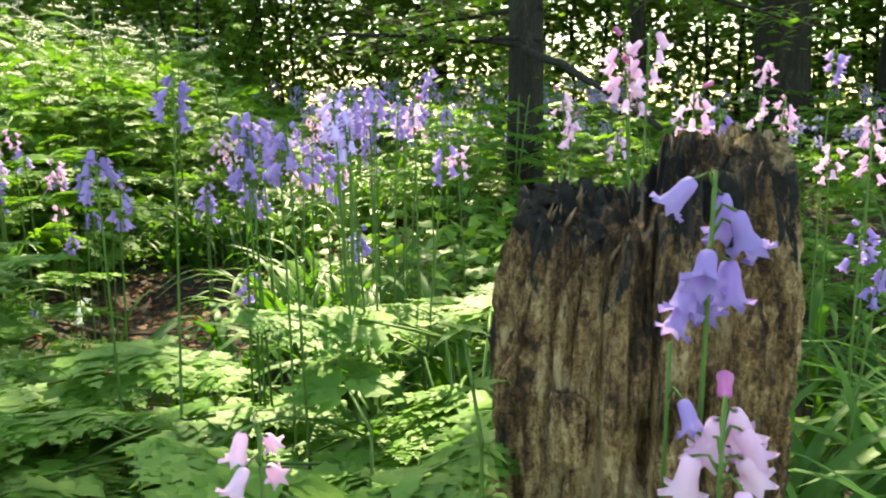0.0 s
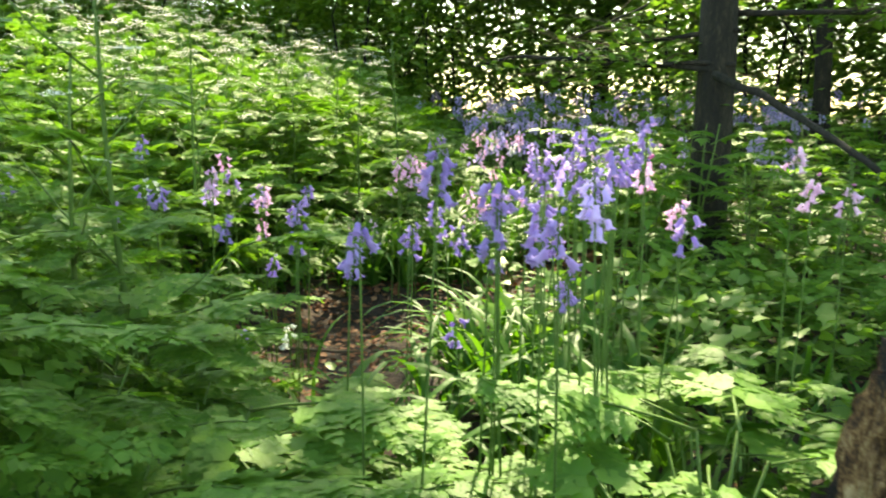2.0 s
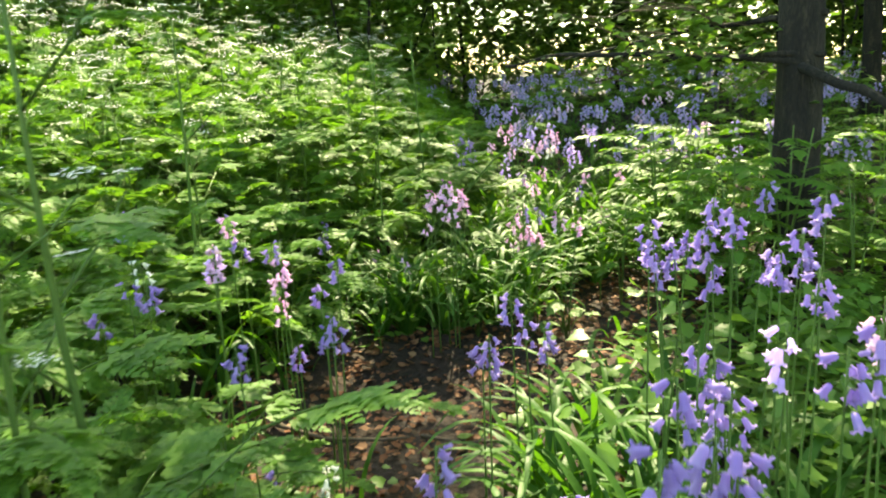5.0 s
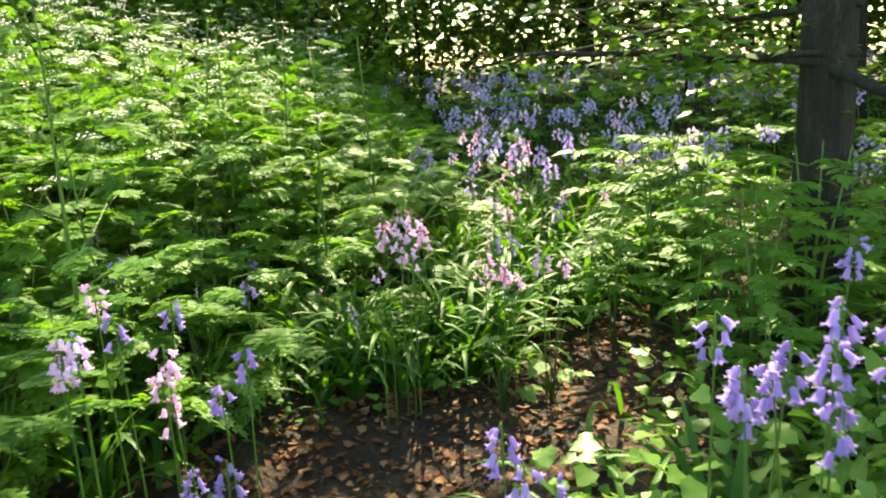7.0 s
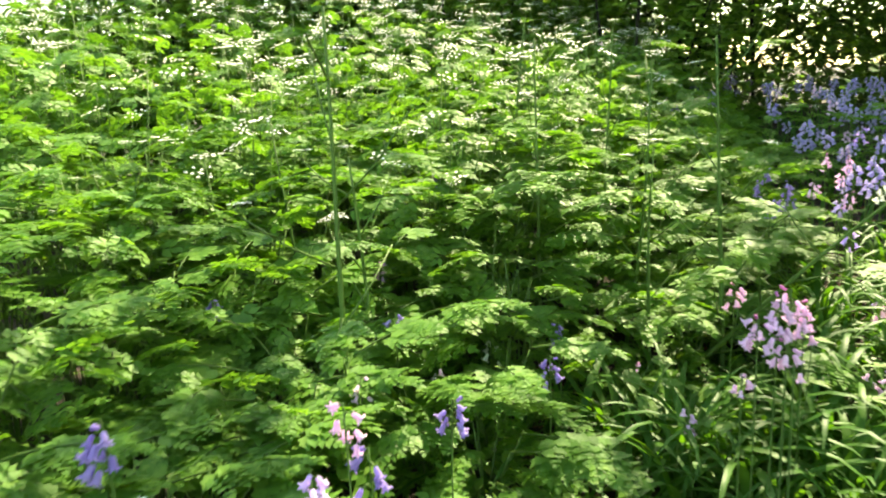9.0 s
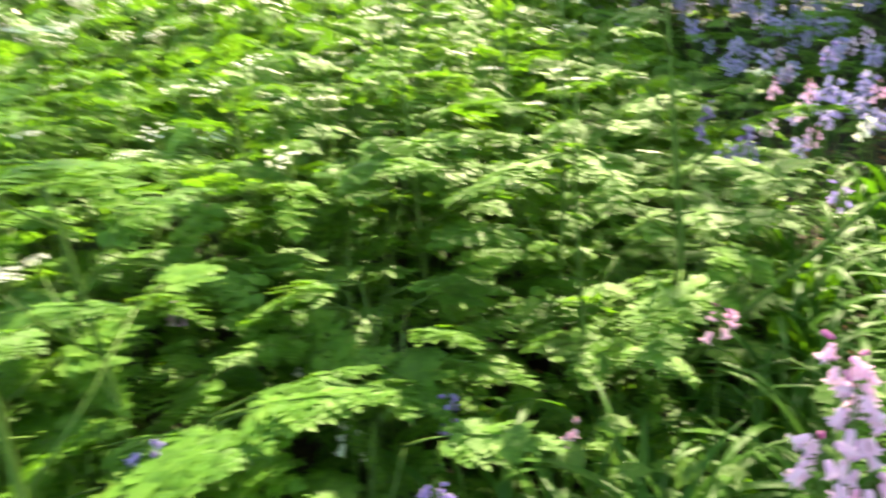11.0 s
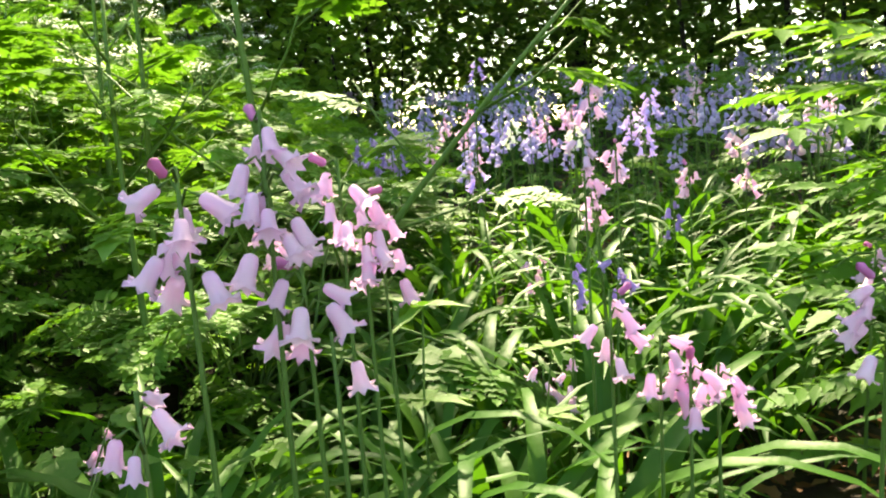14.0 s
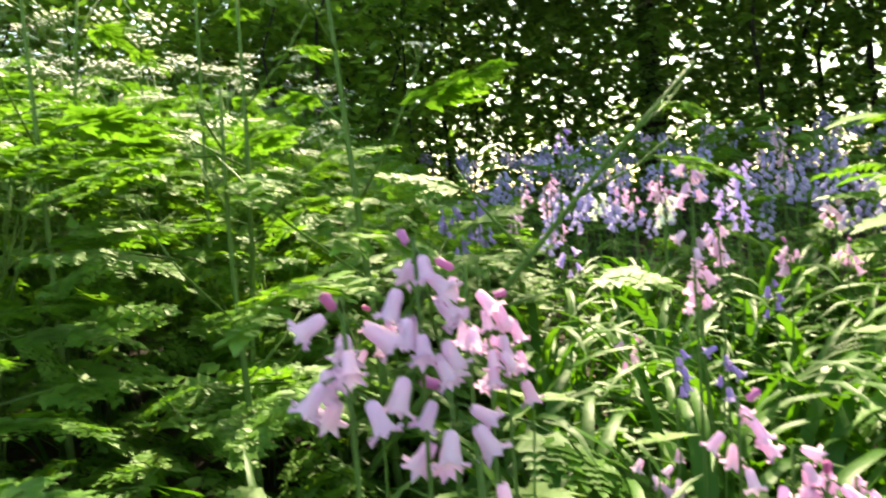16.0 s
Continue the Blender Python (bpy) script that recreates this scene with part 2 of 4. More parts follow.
def strew(name, templates, mats, places):
    """One mesh of many copies. places: (template number, 4 x 4 matrix) pairs."""
    V, F3, S3, base = [], [], [], 0
    packs = []
    for t in templates:
        tri, sl = [], []
        for f, s in zip(t.f, t.s):
            for k in range(1, len(f) - 1):
                tri.append((f[0], f[k], f[k + 1]))
                sl.append(s)
        packs.append((np.array(t.v, float), np.array(tri, np.int64), np.array(sl, np.int32)))
    for k, m in places:
        v, tri, sl = packs[k]
        a = np.array(m)
        V.append(v @ a[:3, :3].T + a[:3, 3])
        F3.append(tri + base)
        S3.append(sl)
        base += len(v)
    V, F3, S3 = np.concatenate(V), np.concatenate(F3), np.concatenate(S3)
    me = bpy.data.meshes.new(name)
    me.vertices.add(len(V))
    me.vertices.foreach_set("co", V.astype(np.float32).ravel())
    me.loops.add(len(F3) * 3)
    me.loops.foreach_set("vertex_index", F3.astype(np.int32).ravel())
    me.polygons.add(len(F3))
    me.polygons.foreach_set("loop_start", np.arange(0, len(F3) * 3, 3, dtype=np.int32))
    for m in mats:
        me.materials.append(m)
    me.polygons.foreach_set("material_index", S3)
    me.polygons.foreach_set("use_smooth", np.ones(len(F3), dtype=bool))
    me.update(calc_edges=True)
    me.validate()
    return me


def turned(x, y, z, yaw=0.0, tip=0.0, lean=0.0, size=1.0):
    return Matrix.LocRotScale((x, y, z), Euler((tip, lean, yaw)), (size, size, size))


def tube(points, radii, sides=6):
    """A round stem along points."""
    verts, faces = [], []
    pts = [Vector(p) for p in points]
    for i, p in enumerate(pts):
        d = (pts[min(i + 1, len(pts) - 1)] - pts[max(i - 1, 0)]).normalized()
        a = d.cross(Vector((0.13, 0.97, 0.21))).normalized()
        b = d.cross(a)
        for k in range(sides):
            w = 2 * math.pi * k / sides
            verts.append(p + radii[i] * (a * math.cos(w) + b * math.sin(w)))
    for i in range(len(pts) - 1):
        for k in range(sides):
            k2 = (k + 1) % sides
            faces.append((i * sides + k, i * sides + k2, (i + 1) * sides + k2, (i + 1) * sides + k))
    faces.append(tuple(range(sides))[::-1])
    faces.append(tuple((len(pts) - 1) * sides + k for k in range(sides)))
    return verts, faces


# ---- plant shapes ----
rng = random.Random(11)


def leaflet(length, width, m, t, slot=0, notched=True):
    """A small toothed leaflet along +y, folded at the rib."""
    w, l = width, length
    if notched:
        pts = [(0, 0, 0), (w * 0.55, l * 0.18, 0.05 * l), (w * 0.42, l * 0.34, 0.03 * l), (w * 0.5, l * 0.55, 0.04 * l), (w * 0.25, l * 0.66, 0.02 * l), (0, l, -0.06 * l),
               (-w * 0.25, l * 0.66, 0.02 * l), (-w * 0.5, l * 0.55, 0.04 * l), (-w * 0.42, l * 0.34, 0.03 * l), (-w * 0.55, l * 0.18, 0.05 * l), (0, l * 0.5, 0)]
        f = [(0, 1, 2, 10), (10, 2, 3, 4), (10, 4, 5), (0, 10, 8, 9), (10, 6, 7, 8), (10, 5, 6)]
    else:
        pts = [(0, 0, 0), (w * 0.5, l * 0.4, 0.03 * l), (0, l, -0.05 * l), (-w * 0.5, l * 0.4, 0.03 * l)]
        f = [(0, 1, 2, 3)]
    t.add([m @ Vector(p) for p in pts], f, slot)


def frond(pairs, sub, fine, seed):
    """A ferny, twice-divided leaf of unit length along +y, arching over."""
    r = random.Random(seed)
    t = Template()
    droop = r.uniform(0.25, 0.5)

    def spine(k):
        return Vector((0.05 * math.sin(3 * k + seed), k, 0.32 * k - droop * k * k * 0.9))

    if fine:
        vs, fs = tube([spine(k / 6) for k in range(7)], [0.009 * (1.2 - k / 6) for k in range(7)], 3)
        t.add(vs, fs, 1)
    for i in range(pairs):
        k = 0.28 + 0.70 * i / (pairs - 1)
        reach = 0.44 * (1 - k * 0.86) * r.uniform(0.85, 1.12) + 0.035
        for side in (-1, 1):
            yaw = -side * (math.radians(62) - 0.45 * k + r.uniform(-0.12, 0.12))
            m = Matrix.Translation(spine(k)) @ Euler((r.uniform(-0.25, 0.12), side * r.uniform(-0.05, 0.3), yaw)).to_matrix().to_4x4()
            if fine:
                for j in range(sub):
                    q = 0.16 + 0.8 * j / sub
                    ll = reach * 0.40 * (1.05 - q) + 0.03 * reach + 0.012
                    for s2 in (-1, 1):
                        leaflet(ll, ll * 0.75, m @ turned(0, q * reach, -0.12 * q * q * reach, -s2 * 0.95, r.uniform(-0.2, 0.2)), t, 0, ll > 0.05)
                leaflet(reach * 0.22, reach * 0.15, m @ turned(0, reach * 0.88, -0.1 * reach), t)
            else:
                for j in range(sub):
                    q = 0.14 + 0.78 * j / sub
                    ll = reach * 0.46 * (1.06 - q) + 0.02
                    for s2 in (-1, 1):
                        leaflet(ll, ll * 0.62, m @ turned(0, q * reach, -0.12 * q * q * reach, -s2 * r.uniform(0.75, 1.1), r.uniform(-0.35, 0.25), r.uniform(-0.2, 0.2)), t, 0, False)
                leaflet(reach * 0.30, reach * 0.17, m @ turned(0, reach * 0.76, -0.1 * reach), t, 0, False)
    leaflet(0.16, 0.12, turned(*spine(0.95), 0, -0.4), t)
    return t


def strap(length, width, arch, seed):
    """A grassy strap leaf rising from the ground and bending over along +y."""
    r = random.Random(seed)
    n = 9
    v, f = [], []
    side = r.uniform(-0.12, 0.12)
    angle, p = r.uniform(1.05, 1.35), Vector((0, 0, 0))
    for i in range(n + 1):
        k = i / n
        w = width * 0.5 * (math.sin(math.pi * min(k * 0.62 + 0.30, 1.0)) if k < 0.999 else 0.02)
        x = side * k * k * length
        v += [(x - w, p.y, p.z + 0.28 * w), (x, p.y, p.z), (x + w, p.y, p.z + 0.28 * w)]
        p = p + Vector((0, math.cos(angle), math.sin(angle))) * (length / n)
        angle -= arch / n * (0.4 + 1.2 * k)
    for i in range(n):
        for k in (0, 1):
            f.append((3 * i + k, 3 * i + k + 1, 3 * i + k + 4, 3 * i + k + 3))
    return Template().add(v, f)


def bell(length, seed, sides=12):
    """A nodding bell hanging down -z from its neck, six tips rolled back."""
    r = random.Random(seed)
    rings = [(0.00, 0.07), (0.05, 0.16), (0.20, 0.205), (0.55, 0.215), (0.80, 0.27)]
    v, f = [], []
    for k, rad in rings:
        for s in range(sides):
            w = 2 * math.pi * s / sides
            ridge = 1 + 0.13 * math.cos(6 * w) * min(k * 1.6, 1)
            v.append((length * rad * ridge * math.cos(w), length * rad * ridge * math.sin(w), -length * k))
    for s in range(sides):
        w = 2 * math.pi * s / sides
        if s % 2 == 0:
            q = r.uniform(0.42, 0.52)
            v.append((length * q * math.cos(w), length * q * math.sin(w), -length * r.uniform(0.92, 1.02)))
        else:
            v.append((length * 0.275 * math.cos(w), length * 0.275 * math.sin(w), -length * 0.83))
    for i in range(len(rings)):
        for s in range(sides):
            s2 = (s + 1) % sides
            f.append((i * sides + s, i * sides + s2, (i + 1) * sides + s2, (i + 1) * sides + s))
    n = len(v)
    for s in range(0, sides, 2):
        w = 2 * math.pi * s / sides
        v.append((length * 0.52 * math.cos(w), length * 0.52 * math.sin(w), -length * 0.82))
        a, b2, c = 5 * sides + (s - 1) % sides, 5 * sides + s, 5 * sides + (s + 1) % sides
        f.append((b2, a, n + s // 2))
        f.append((b2, n + s // 2, c))
    f.append(tuple(range(sides)))
    return Template().add(v, f)


def bud(length, wide=0.3):
    v, f, sides = [], [], 8
    for k, rad in ((0, 0.08), (0.15, 0.22), (0.5, wide), (0.8, 0.26), (1.0, 0.06)):
        for s in range(sides):
            w = 2 * math.pi * s / sides
            v.append((length * rad * math.cos(w), length * rad * math.sin(w), -length * k))
    for i in range(4):
        for s in range(sides):
            s2 = (s + 1) % sides
            f.append((i * sides + s, i * sides + s2, (i + 1) * sides + s2, (i + 1) * sides + s))
    f += [tuple(range(sides)), tuple(4 * sides + s for s in range(sides))[::-1]]
    return Template().add(v, f)

# ---- the ground ----


def build_ground():
    xs = np.concatenate([[-400, -120, -40, -18], np.arange(-10, 7.01, 0.09), [14, 40, 120, 400]])
    ys = np.concatenate([[-400, -100, -25, -6], np.arange(-2, 14.01, 0.09), [22, 45, 120, 400]])
    gx, gy = np.meshgrid(xs, ys)
    z = ground_z(gx, gy)
    near = (np.abs(gx) < 10) & (gy < 14)
    z = z + np.where(near, np.random.uniform(-0.008, 0.008, z.shape), 0)
    v = np.stack([gx, gy, z], -1).reshape(-1, 3)
    nx = len(xs)
    f = [(j * nx + i, j * nx + i + 1, (j + 1) * nx + i + 1, (j + 1) * nx + i) for j in range(len(ys) - 1) for i in range(nx - 1)]
    ob = new("ground", mesh_of("ground", v, f, [M_SOIL]))
    return tagged(ob, "dark brown woodland soil rising gently to a hedge", "ground", kind="structure")


build_ground()

# ---- the old stump ----


def build_stump():
    cx, cy, z0 = 0.352, 1.775, gz(0.35, 1.775) - 0.05
    root = tagged(new("tree_stump"), "rotten tree stump with grooved brown wood and charred black top", "tree stump")
    root.location = (cx, cy, z0)
    n, rows = 300, 200
    v, f = [], []

    def rim(w):
        x, y = math.cos(w), math.sin(w)
        return 0.815 + 0.055 * (1 / (1 + math.exp(-(x - 0.12) * 22))) - 0.03 * (y < 0) * abs(y) + 0.016 * noise.noise((x * 4, y * 4, 3)) + 0.014 * noise.noise((x * 13, y * 13, 7)) + 0.011 * noise.noise((x * 26, y * 26, 1)) + 0.009 * noise.noise((x * 60, y * 60, 4))

    def radius(w, k):
        x, y = math.cos(w), math.sin(w)
        h = k * 0.85
        base = 0.137 + 0.035 * max(0, 0.35 - k) ** 1.5 * (1 + 0.7 * math.sin(5 * w + 1))
        groove = 0.012 * noise.noise((x * 2.6, y * 2.6, h * 1.6)) + 0.009 * noise.noise((x * 7, y * 7, h * 3.2 + 4)) + 0.006 * noise.noise((x * 15, y * 15, h * 9 + 2))
        crack = -0.030 * max(0, 0.12 - abs(noise.noise((x * 3.6, y * 3.6, h * 1.3 + 9)))) / 0.12 - 0.012 * max(0, 0.10 - abs(noise.noise((x * 9.5, y * 9.5, h * 2.2 + 31)))) / 0.10
        fibre = 0.006 * noise.noise((x * 24, y * 24, h * 16)) + 0.005 * noise.noise((x * 46, y * 46, h * 44)) + 0.004 * noise.noise((x * 84, y * 84, h * 90))
        pit = -0.022 * max(0, noise.noise((x * 9, y * 9, h * 10 + 20)) - 0.32) / 0.3 - 0.02 * (noise.noise((x * 17, y * 17, h * 14 + 50)) > 0.52)
        top = -0.020 * max(0, (k - 0.80) / 0.2) ** 1.6
        return base + groove + crack + fibre + pit + top

    for j in range(rows + 1):
        k = j / rows
        for i in range(n):
            w = 2 * math.pi * i / n
            r = radius(w, k)
            v.append((r * math.cos(w), r * math.sin(w), k * rim(w)))
    for j in range(rows):
        for i in range(n):
            i2 = (i + 1) % n
            f.append((j * n + i, j * n + i2, (j + 1) * n + i2, (j + 1) * n + i))
    last = rows * n
    m = 26
    for ring in range(1, m + 1):
        for i in range(n):
            w = 2 * math.pi * i / n
            q = 1 - ring / m
            r = radius(w, 1.0) * q
            x, y = r * math.cos(w), r * math.sin(w)
            deep = 0.045 * (1 - q ** 6) + 0.030 * noise.noise((x * 22, y * 22, 3)) * (1 - q ** 6) + 0.022 * noise.noise((x * 60, y * 60, 5)) * (1 - q ** 4)
            v.append((x, y, rim(w) * q + 0.82 * (1 - q) - deep))
    for ring in range(m):
        for i in range(n):
            i2 = (i + 1) % n
            a = last + ring * n
            f.append((a + i, a + i2, a + n + i2, a + n + i))
    part("body", mesh_of("stump_body", v, f, [M_WOOD]), root)
    r2 = random.Random(5)
    # splinters of wood standing on the broken rim
    for s in range(54):
        w = r2.uniform(0, 2 * math.pi) if s > 16 else r2.uniform(math.pi * 1.05, math.pi * 1.6)
        rr = radius(w, 1.0) * r2.uniform(0.80, 0.98)
        p = Vector((rr * math.cos(w), rr * math.sin(w), rim(w) - 0.022))
        hgt = r2.uniform(0.008, 0.028)
        tip = p + Vector((r2.uniform(-0.012, 0.012), r2.uniform(-0.012, 0.012), hgt))
        vs, fs = tube([p, p.lerp(tip, 0.6), tip], [r2.uniform(0.0018, 0.0042), 0.0018, 0.0004], 5)
        part("splinter", mesh_of("splinter", vs, fs, [M_SPLINTER]), root)
    # a slab of bark still clinging to the front
    vs, fs = [], []
    for j in range(11):
        for i in range(9):
            a, b2 = i / 8 - 0.5, j / 10 - 0.5
            wob = 0.004 * noise.noise((a * 5, b2 * 5, 1))
            vs.append((a * (0.034 + 0.010 * noise.noise((b2 * 9, 4, 1))) * (1.1 - 0.25 * abs(b2) + 0.25 * noise.noise((b2 * 4, 2, 2))), -0.014 + 0.03 * a * a + wob, (b2 + 0.07 * noise.noise((a * 6, b2 * 3, 6))) * 0.062))
    fs = [(j * 9 + i, j * 9 + i + 1, (j + 1) * 9 + i + 1, (j + 1) * 9 + i) for j in range(10) for i in range(8)]
    slab = part("bark_slab", mesh_of("bark_slab", vs, fs, [M_WOOD]), root, "grey-brown slab of clinging bark")
    w = math.radians(246)
    slab.matrix_local = Matrix.Translation((0.130 * math.cos(w), 0.130 * math.sin(w), 0.63)) @ pose(0, 0, 0, 0, 0, math.degrees(w) + 90)
    so = slab.modifiers.new("thick", "SOLIDIFY")
    so.thickness = 0.008


build_stump()

# ---- trees ----


def build_trunk(x, y, r0, height, lean, seed, wobble=0.05):
    r = random.Random(seed)
    pts, rad = [], []
    n = 26
    for i in range(n + 1):
        k = i / n
        pts.append(Vector((lean[0] * k * height + wobble * math.sin(3 * k + seed), lean[1] * k * height + wobble * math.cos(2.4 * k + seed), k * height - 0.1)))
        rad.append(r0 * (1 - 0.55 * k) + r0 * 0.55 * math.exp(-k * height / 0.18))
    sides = 20
    v, f = tube(pts, rad, sides)
    out = []
    for i, q in enumerate(v):
        p = pts[min(i // sides, n)]
        d = q - p
        out.append(p + d * (1 + 0.16 * noise.noise((d.x * 14 / r0 * 0.1 + seed, d.y * 14 / r0 * 0.1, q.z * 1.6)) + 0.07 * noise.noise((q.x * 30, q.y * 30, q.z * 6))))
    return out, f, pts


PLAIN_LEAF = [Template(), Template()]
leaflet(1.0, 0.62, Matrix.Identity(4), PLAIN_LEAF[0], 0, False)
leaflet(1.0, 0.75, Matrix.Identity(4), PLAIN_LEAF[1], 0, True)

# openings left in the unseen crowns so that sun falls on chosen spots
GAPS = [([(-1.50, 5.15), (-1.65, 6.0), (-2.25, 7.2)], 0.27), ([(-1.75, 3.6), (-2.9, 4.4)], 0.36), ([(-2.5, 5.1), (-3.7, 6.1)], 0.58), ([(-1.15, 5.2), (0.15, 5.25)], 0.34), ([(-1.05, 4.3), (-0.75, 3.4), (-0.25, 2.45)], 0.28), ([(-0.85, 5.85), (-1.2, 5.85)], 0.28), ([(-1.2, 6.4), (-0.6, 7.6)], 0.45), ([(0.5, 6.4), (1.2, 8.0)], 0.35), ([(0.75, 2.2), (1.0, 2.9)], 0.2), ([(0.15, 2.3), (-0.1, 2.5)], 0.22)]


def sunlit(x, y, z):
    k = (0.5 - z) / SUN.z
    px, py = x + SUN.x * k, y + SUN.y * k
    open_here = np.zeros(np.shape(px), bool)
    for line, half in GAPS:
        open_here |= off_line(px, py, line) < half
    return open_here


def shade_crown_places(r, count, centre, spread, size, low=1.7):
    """Unseen leaves placed for shade, in sprays round a centre, with sky between."""
    out = []
    sprays = max(1, count // 26)
    for _ in range(sprays):
        while True:
            q = Vector((r.uniform(-1, 1), r.uniform(-1, 1), r.uniform(-1, 1)))
            if 0.15 < q.length < 1:
                break
        c = Vector(centre) + Vector((q.x * spread[0], q.y * spread[1], q.z * spread[2]))
        if c.z < low:
            continue
        for _ in range(26):
            p = c + Vector((r.gauss(0, 0.20), r.gauss(0, 0.20), r.gauss(0, 0.09)))
            if sunlit(p.x, p.y, p.z):
                continue
            out.append((r.randrange(2), turned(p.x, p.y, p.z, r.uniform(0, 6.28), r.uniform(-0.7, 0.4), r.uniform(-0.5, 0.5), size * r.uniform(0.7, 1.25))))
    return out


def build_tree(x, y, r0, height, lean, seed, crowns, leaves, label, limbs=5, leaf=0.085, low=1.7):
    r = random.Random(seed)
    root = tagged(new("tree"), label, "tree", group="trees of the wood")
    root.location = (x, y, gz(x, y))
    v, f, pts = build_trunk(x, y, r0, height, lean, seed)
    part("trunk", mesh_of("trunk", v, f, [M_BARK]), root)
    for i in range(limbs):
        k = r.uniform(0.35, 0.95)
        a = r.uniform(0, 6.28)
        p = pts[int(k * 26)]
        reach = r.uniform(0.9, 2.0)
        q = [p, p + Vector((math.cos(a) * reach * 0.4, math.sin(a) * reach * 0.4, reach * 0.25)), p + Vector((math.cos(a) * reach, math.sin(a) * reach, reach * 0.55))]
        vs, fs = tube(q, [r0 * 0.32, r0 * 0.2, r0 * 0.07], 7)
        part("limb", mesh_of("limb", vs, fs, [M_BARK]), root)
    places = []
    for centre, spread in crowns:
        places += shade_crown_places(r, leaves // len(crowns), centre, spread, leaf, low)
    if places:
        inv = Matrix.Translation((-x, -y, -gz(x, y)))
        part("crown", strew("crown", PLAIN_LEAF, [M_CROWN], [(k, inv @ m) for k, m in places]), root, "unseen crown of small green leaves, placed for shade")
    return root


# all crowns hang above the view, set to shade the ground
build_tree(-0.28, 5.55, 0.115, 5.2, (0.02, 0.03), 3, [((0.0, 6.6, 4.2), (2.0, 1.8, 1.3)), ((-0.6, 8.6, 3.9), (1.9, 1.6, 1.3))], 11000, "slim dark-barked tree beside the bluebells", low=2.3)
build_tree(1.75, 9.7, 0.30, 7.5, (-0.02, 0.02), 8, [((1.6, 8.6, 5.2), (2.6, 2.4, 1.6))], 9000, "thick grey-brown tree trunk in the shade", low=3.0)
build_tree(2.75, 9.5, 0.20, 7.0, (0.03, 0.0), 14, [((3.4, 6.4, 4.8), (2.2, 2.6, 1.5))], 7000, "dark tree trunk near the hedge", low=3.0)
# its crowns float left of the trunk, added to shade the ferny growth
build_tree(0.35, 10.4, 0.09, 6.5, (-0.03, 0.02), 21, [((-2.4, 10.6, 5.4), (2.6, 1.8, 1.4)), ((-2.75, 6.8, 4.5), (1.25, 1.5, 0.8)), ((-1.75, 5.0, 4.5), (0.9, 0.6, 0.6))], 11500, "thin dark tree trunk near the hedge", low=3.2)
build_tree(-2.6, 12.6, 0.12, 7.0, (0.02, -0.02), 27, [((-3.4, 12.4, 6.2), (3.0, 1.6, 1.6))], 7000, "slender tree behind the hedge", low=3.4)
# an added tree outside the view, there only for its shade
build_tree(4.8, 4.0, 0.22, 7.0, (-0.05, 0.03), 33, [((2.6, 5.0, 4.6), (2.4, 2.6, 1.3))], 9000, "unseen tall tree added to shade the flowers", low=3.0)


def build_branch(points, radii, leaves, spread, seed, label, leaf=0.055):
    r = random.Random(seed)
    root = tagged(new("branch"), label, "branch")
    root.location = points[0]
    o = Vector(points[0])
    pts = []
    for a, b2 in zip(points, points[1:]):
        for k in range(6):
            pts.append(Vector(a).lerp(Vector(b2), k / 6) - o)
    pts.append(Vector(points[-1]) - o)
    pts = [p + Vector((0.015 * noise.noise(p * 5), 0.015 * noise.noise(p * 5 + Vector((3, 3, 3))), 0.02 * noise.noise(p * 4 + Vector((9, 1, 2))))) for p in pts]
    n = len(pts) - 1
    vs, fs = tube(pts, [radii[0] + (radii[1] - radii[0]) * i / n for i in range(n + 1)], 8)
    part("wood", mesh_of("branch_wood", vs, fs, [M_BARK]), root)
    places = []
    for i in range(leaves // 12):
        p = pts[r.randrange(n // 3, n + 1)]
        side = Vector((r.gauss(0, spread), r.gauss(0, spread), r.gauss(0, spread * 0.35)))
        end = p + side + o
        if end.x < -0.8 and sunlit(*end):
            continue
        vs, fs = tube([p, p + side * 0.5 + Vector((0, 0, 0.03)), p + side], [radii[1] * 0.8, radii[1] * 0.5, radii[1] * 0.25], 4)
        part("twig", mesh_of("twig", vs, fs, [M_TWIG]), root)
        for _ in range(12):
            q = p + side * r.uniform(0.3, 1.1) + Vector((r.gauss(0, 0.06), r.gauss(0, 0.06), r.gauss(0, 0.03)))
            if q.x + o.x < -0.8 and sunlit(q.x + o.x, q.y + o.y, q.z + o.z):
                continue
            places.append((r.randrange(2), turned(q.x, q.y, q.z, r.uniform(0, 6.28), r.uniform(-0.6, 0.3), r.uniform(-0.4, 0.4), leaf * r.uniform(0.7, 1.3))))
    if places:
        part("leaves", strew("branch_leaves", PLAIN_LEAF, [M_CROWN], places), root, "fresh green leaves")
    return root


build_branch([(-0.28, 5.46, 1.17), (-0.05, 5.15, 1.07), (0.18, 4.88, 0.93), (0.45, 4.45, 0.755)], (0.024, 0.014), 0, 0.2, 1, "bare bent branch hanging from the slim tree")
build_branch([(-0.28, 5.46, 1.19), (-0.80, 5.40, 1.245), (-1.31, 5.38, 1.27), (-1.7, 5.5, 1.24)], (0.018, 0.006), 96, 0.12, 12, "thin arching branch crossing before the hedge", 0.05)
build_branch([(-0.18, 5.48, 1.22), (-0.75, 5.35, 1.24), (-1.25, 5.5, 1.12)], (0.014, 0.004), 480, 0.20, 2, "thin leafy branch beside the slim tree", 0.06)
build_branch([(-0.18, 5.5, 1.40), (-0.9, 5.8, 1.36), (-1.6, 6.3, 1.26)], (0.016, 0.005), 840, 0.24, 4, "thin leafy branch above the flowers", 0.065)
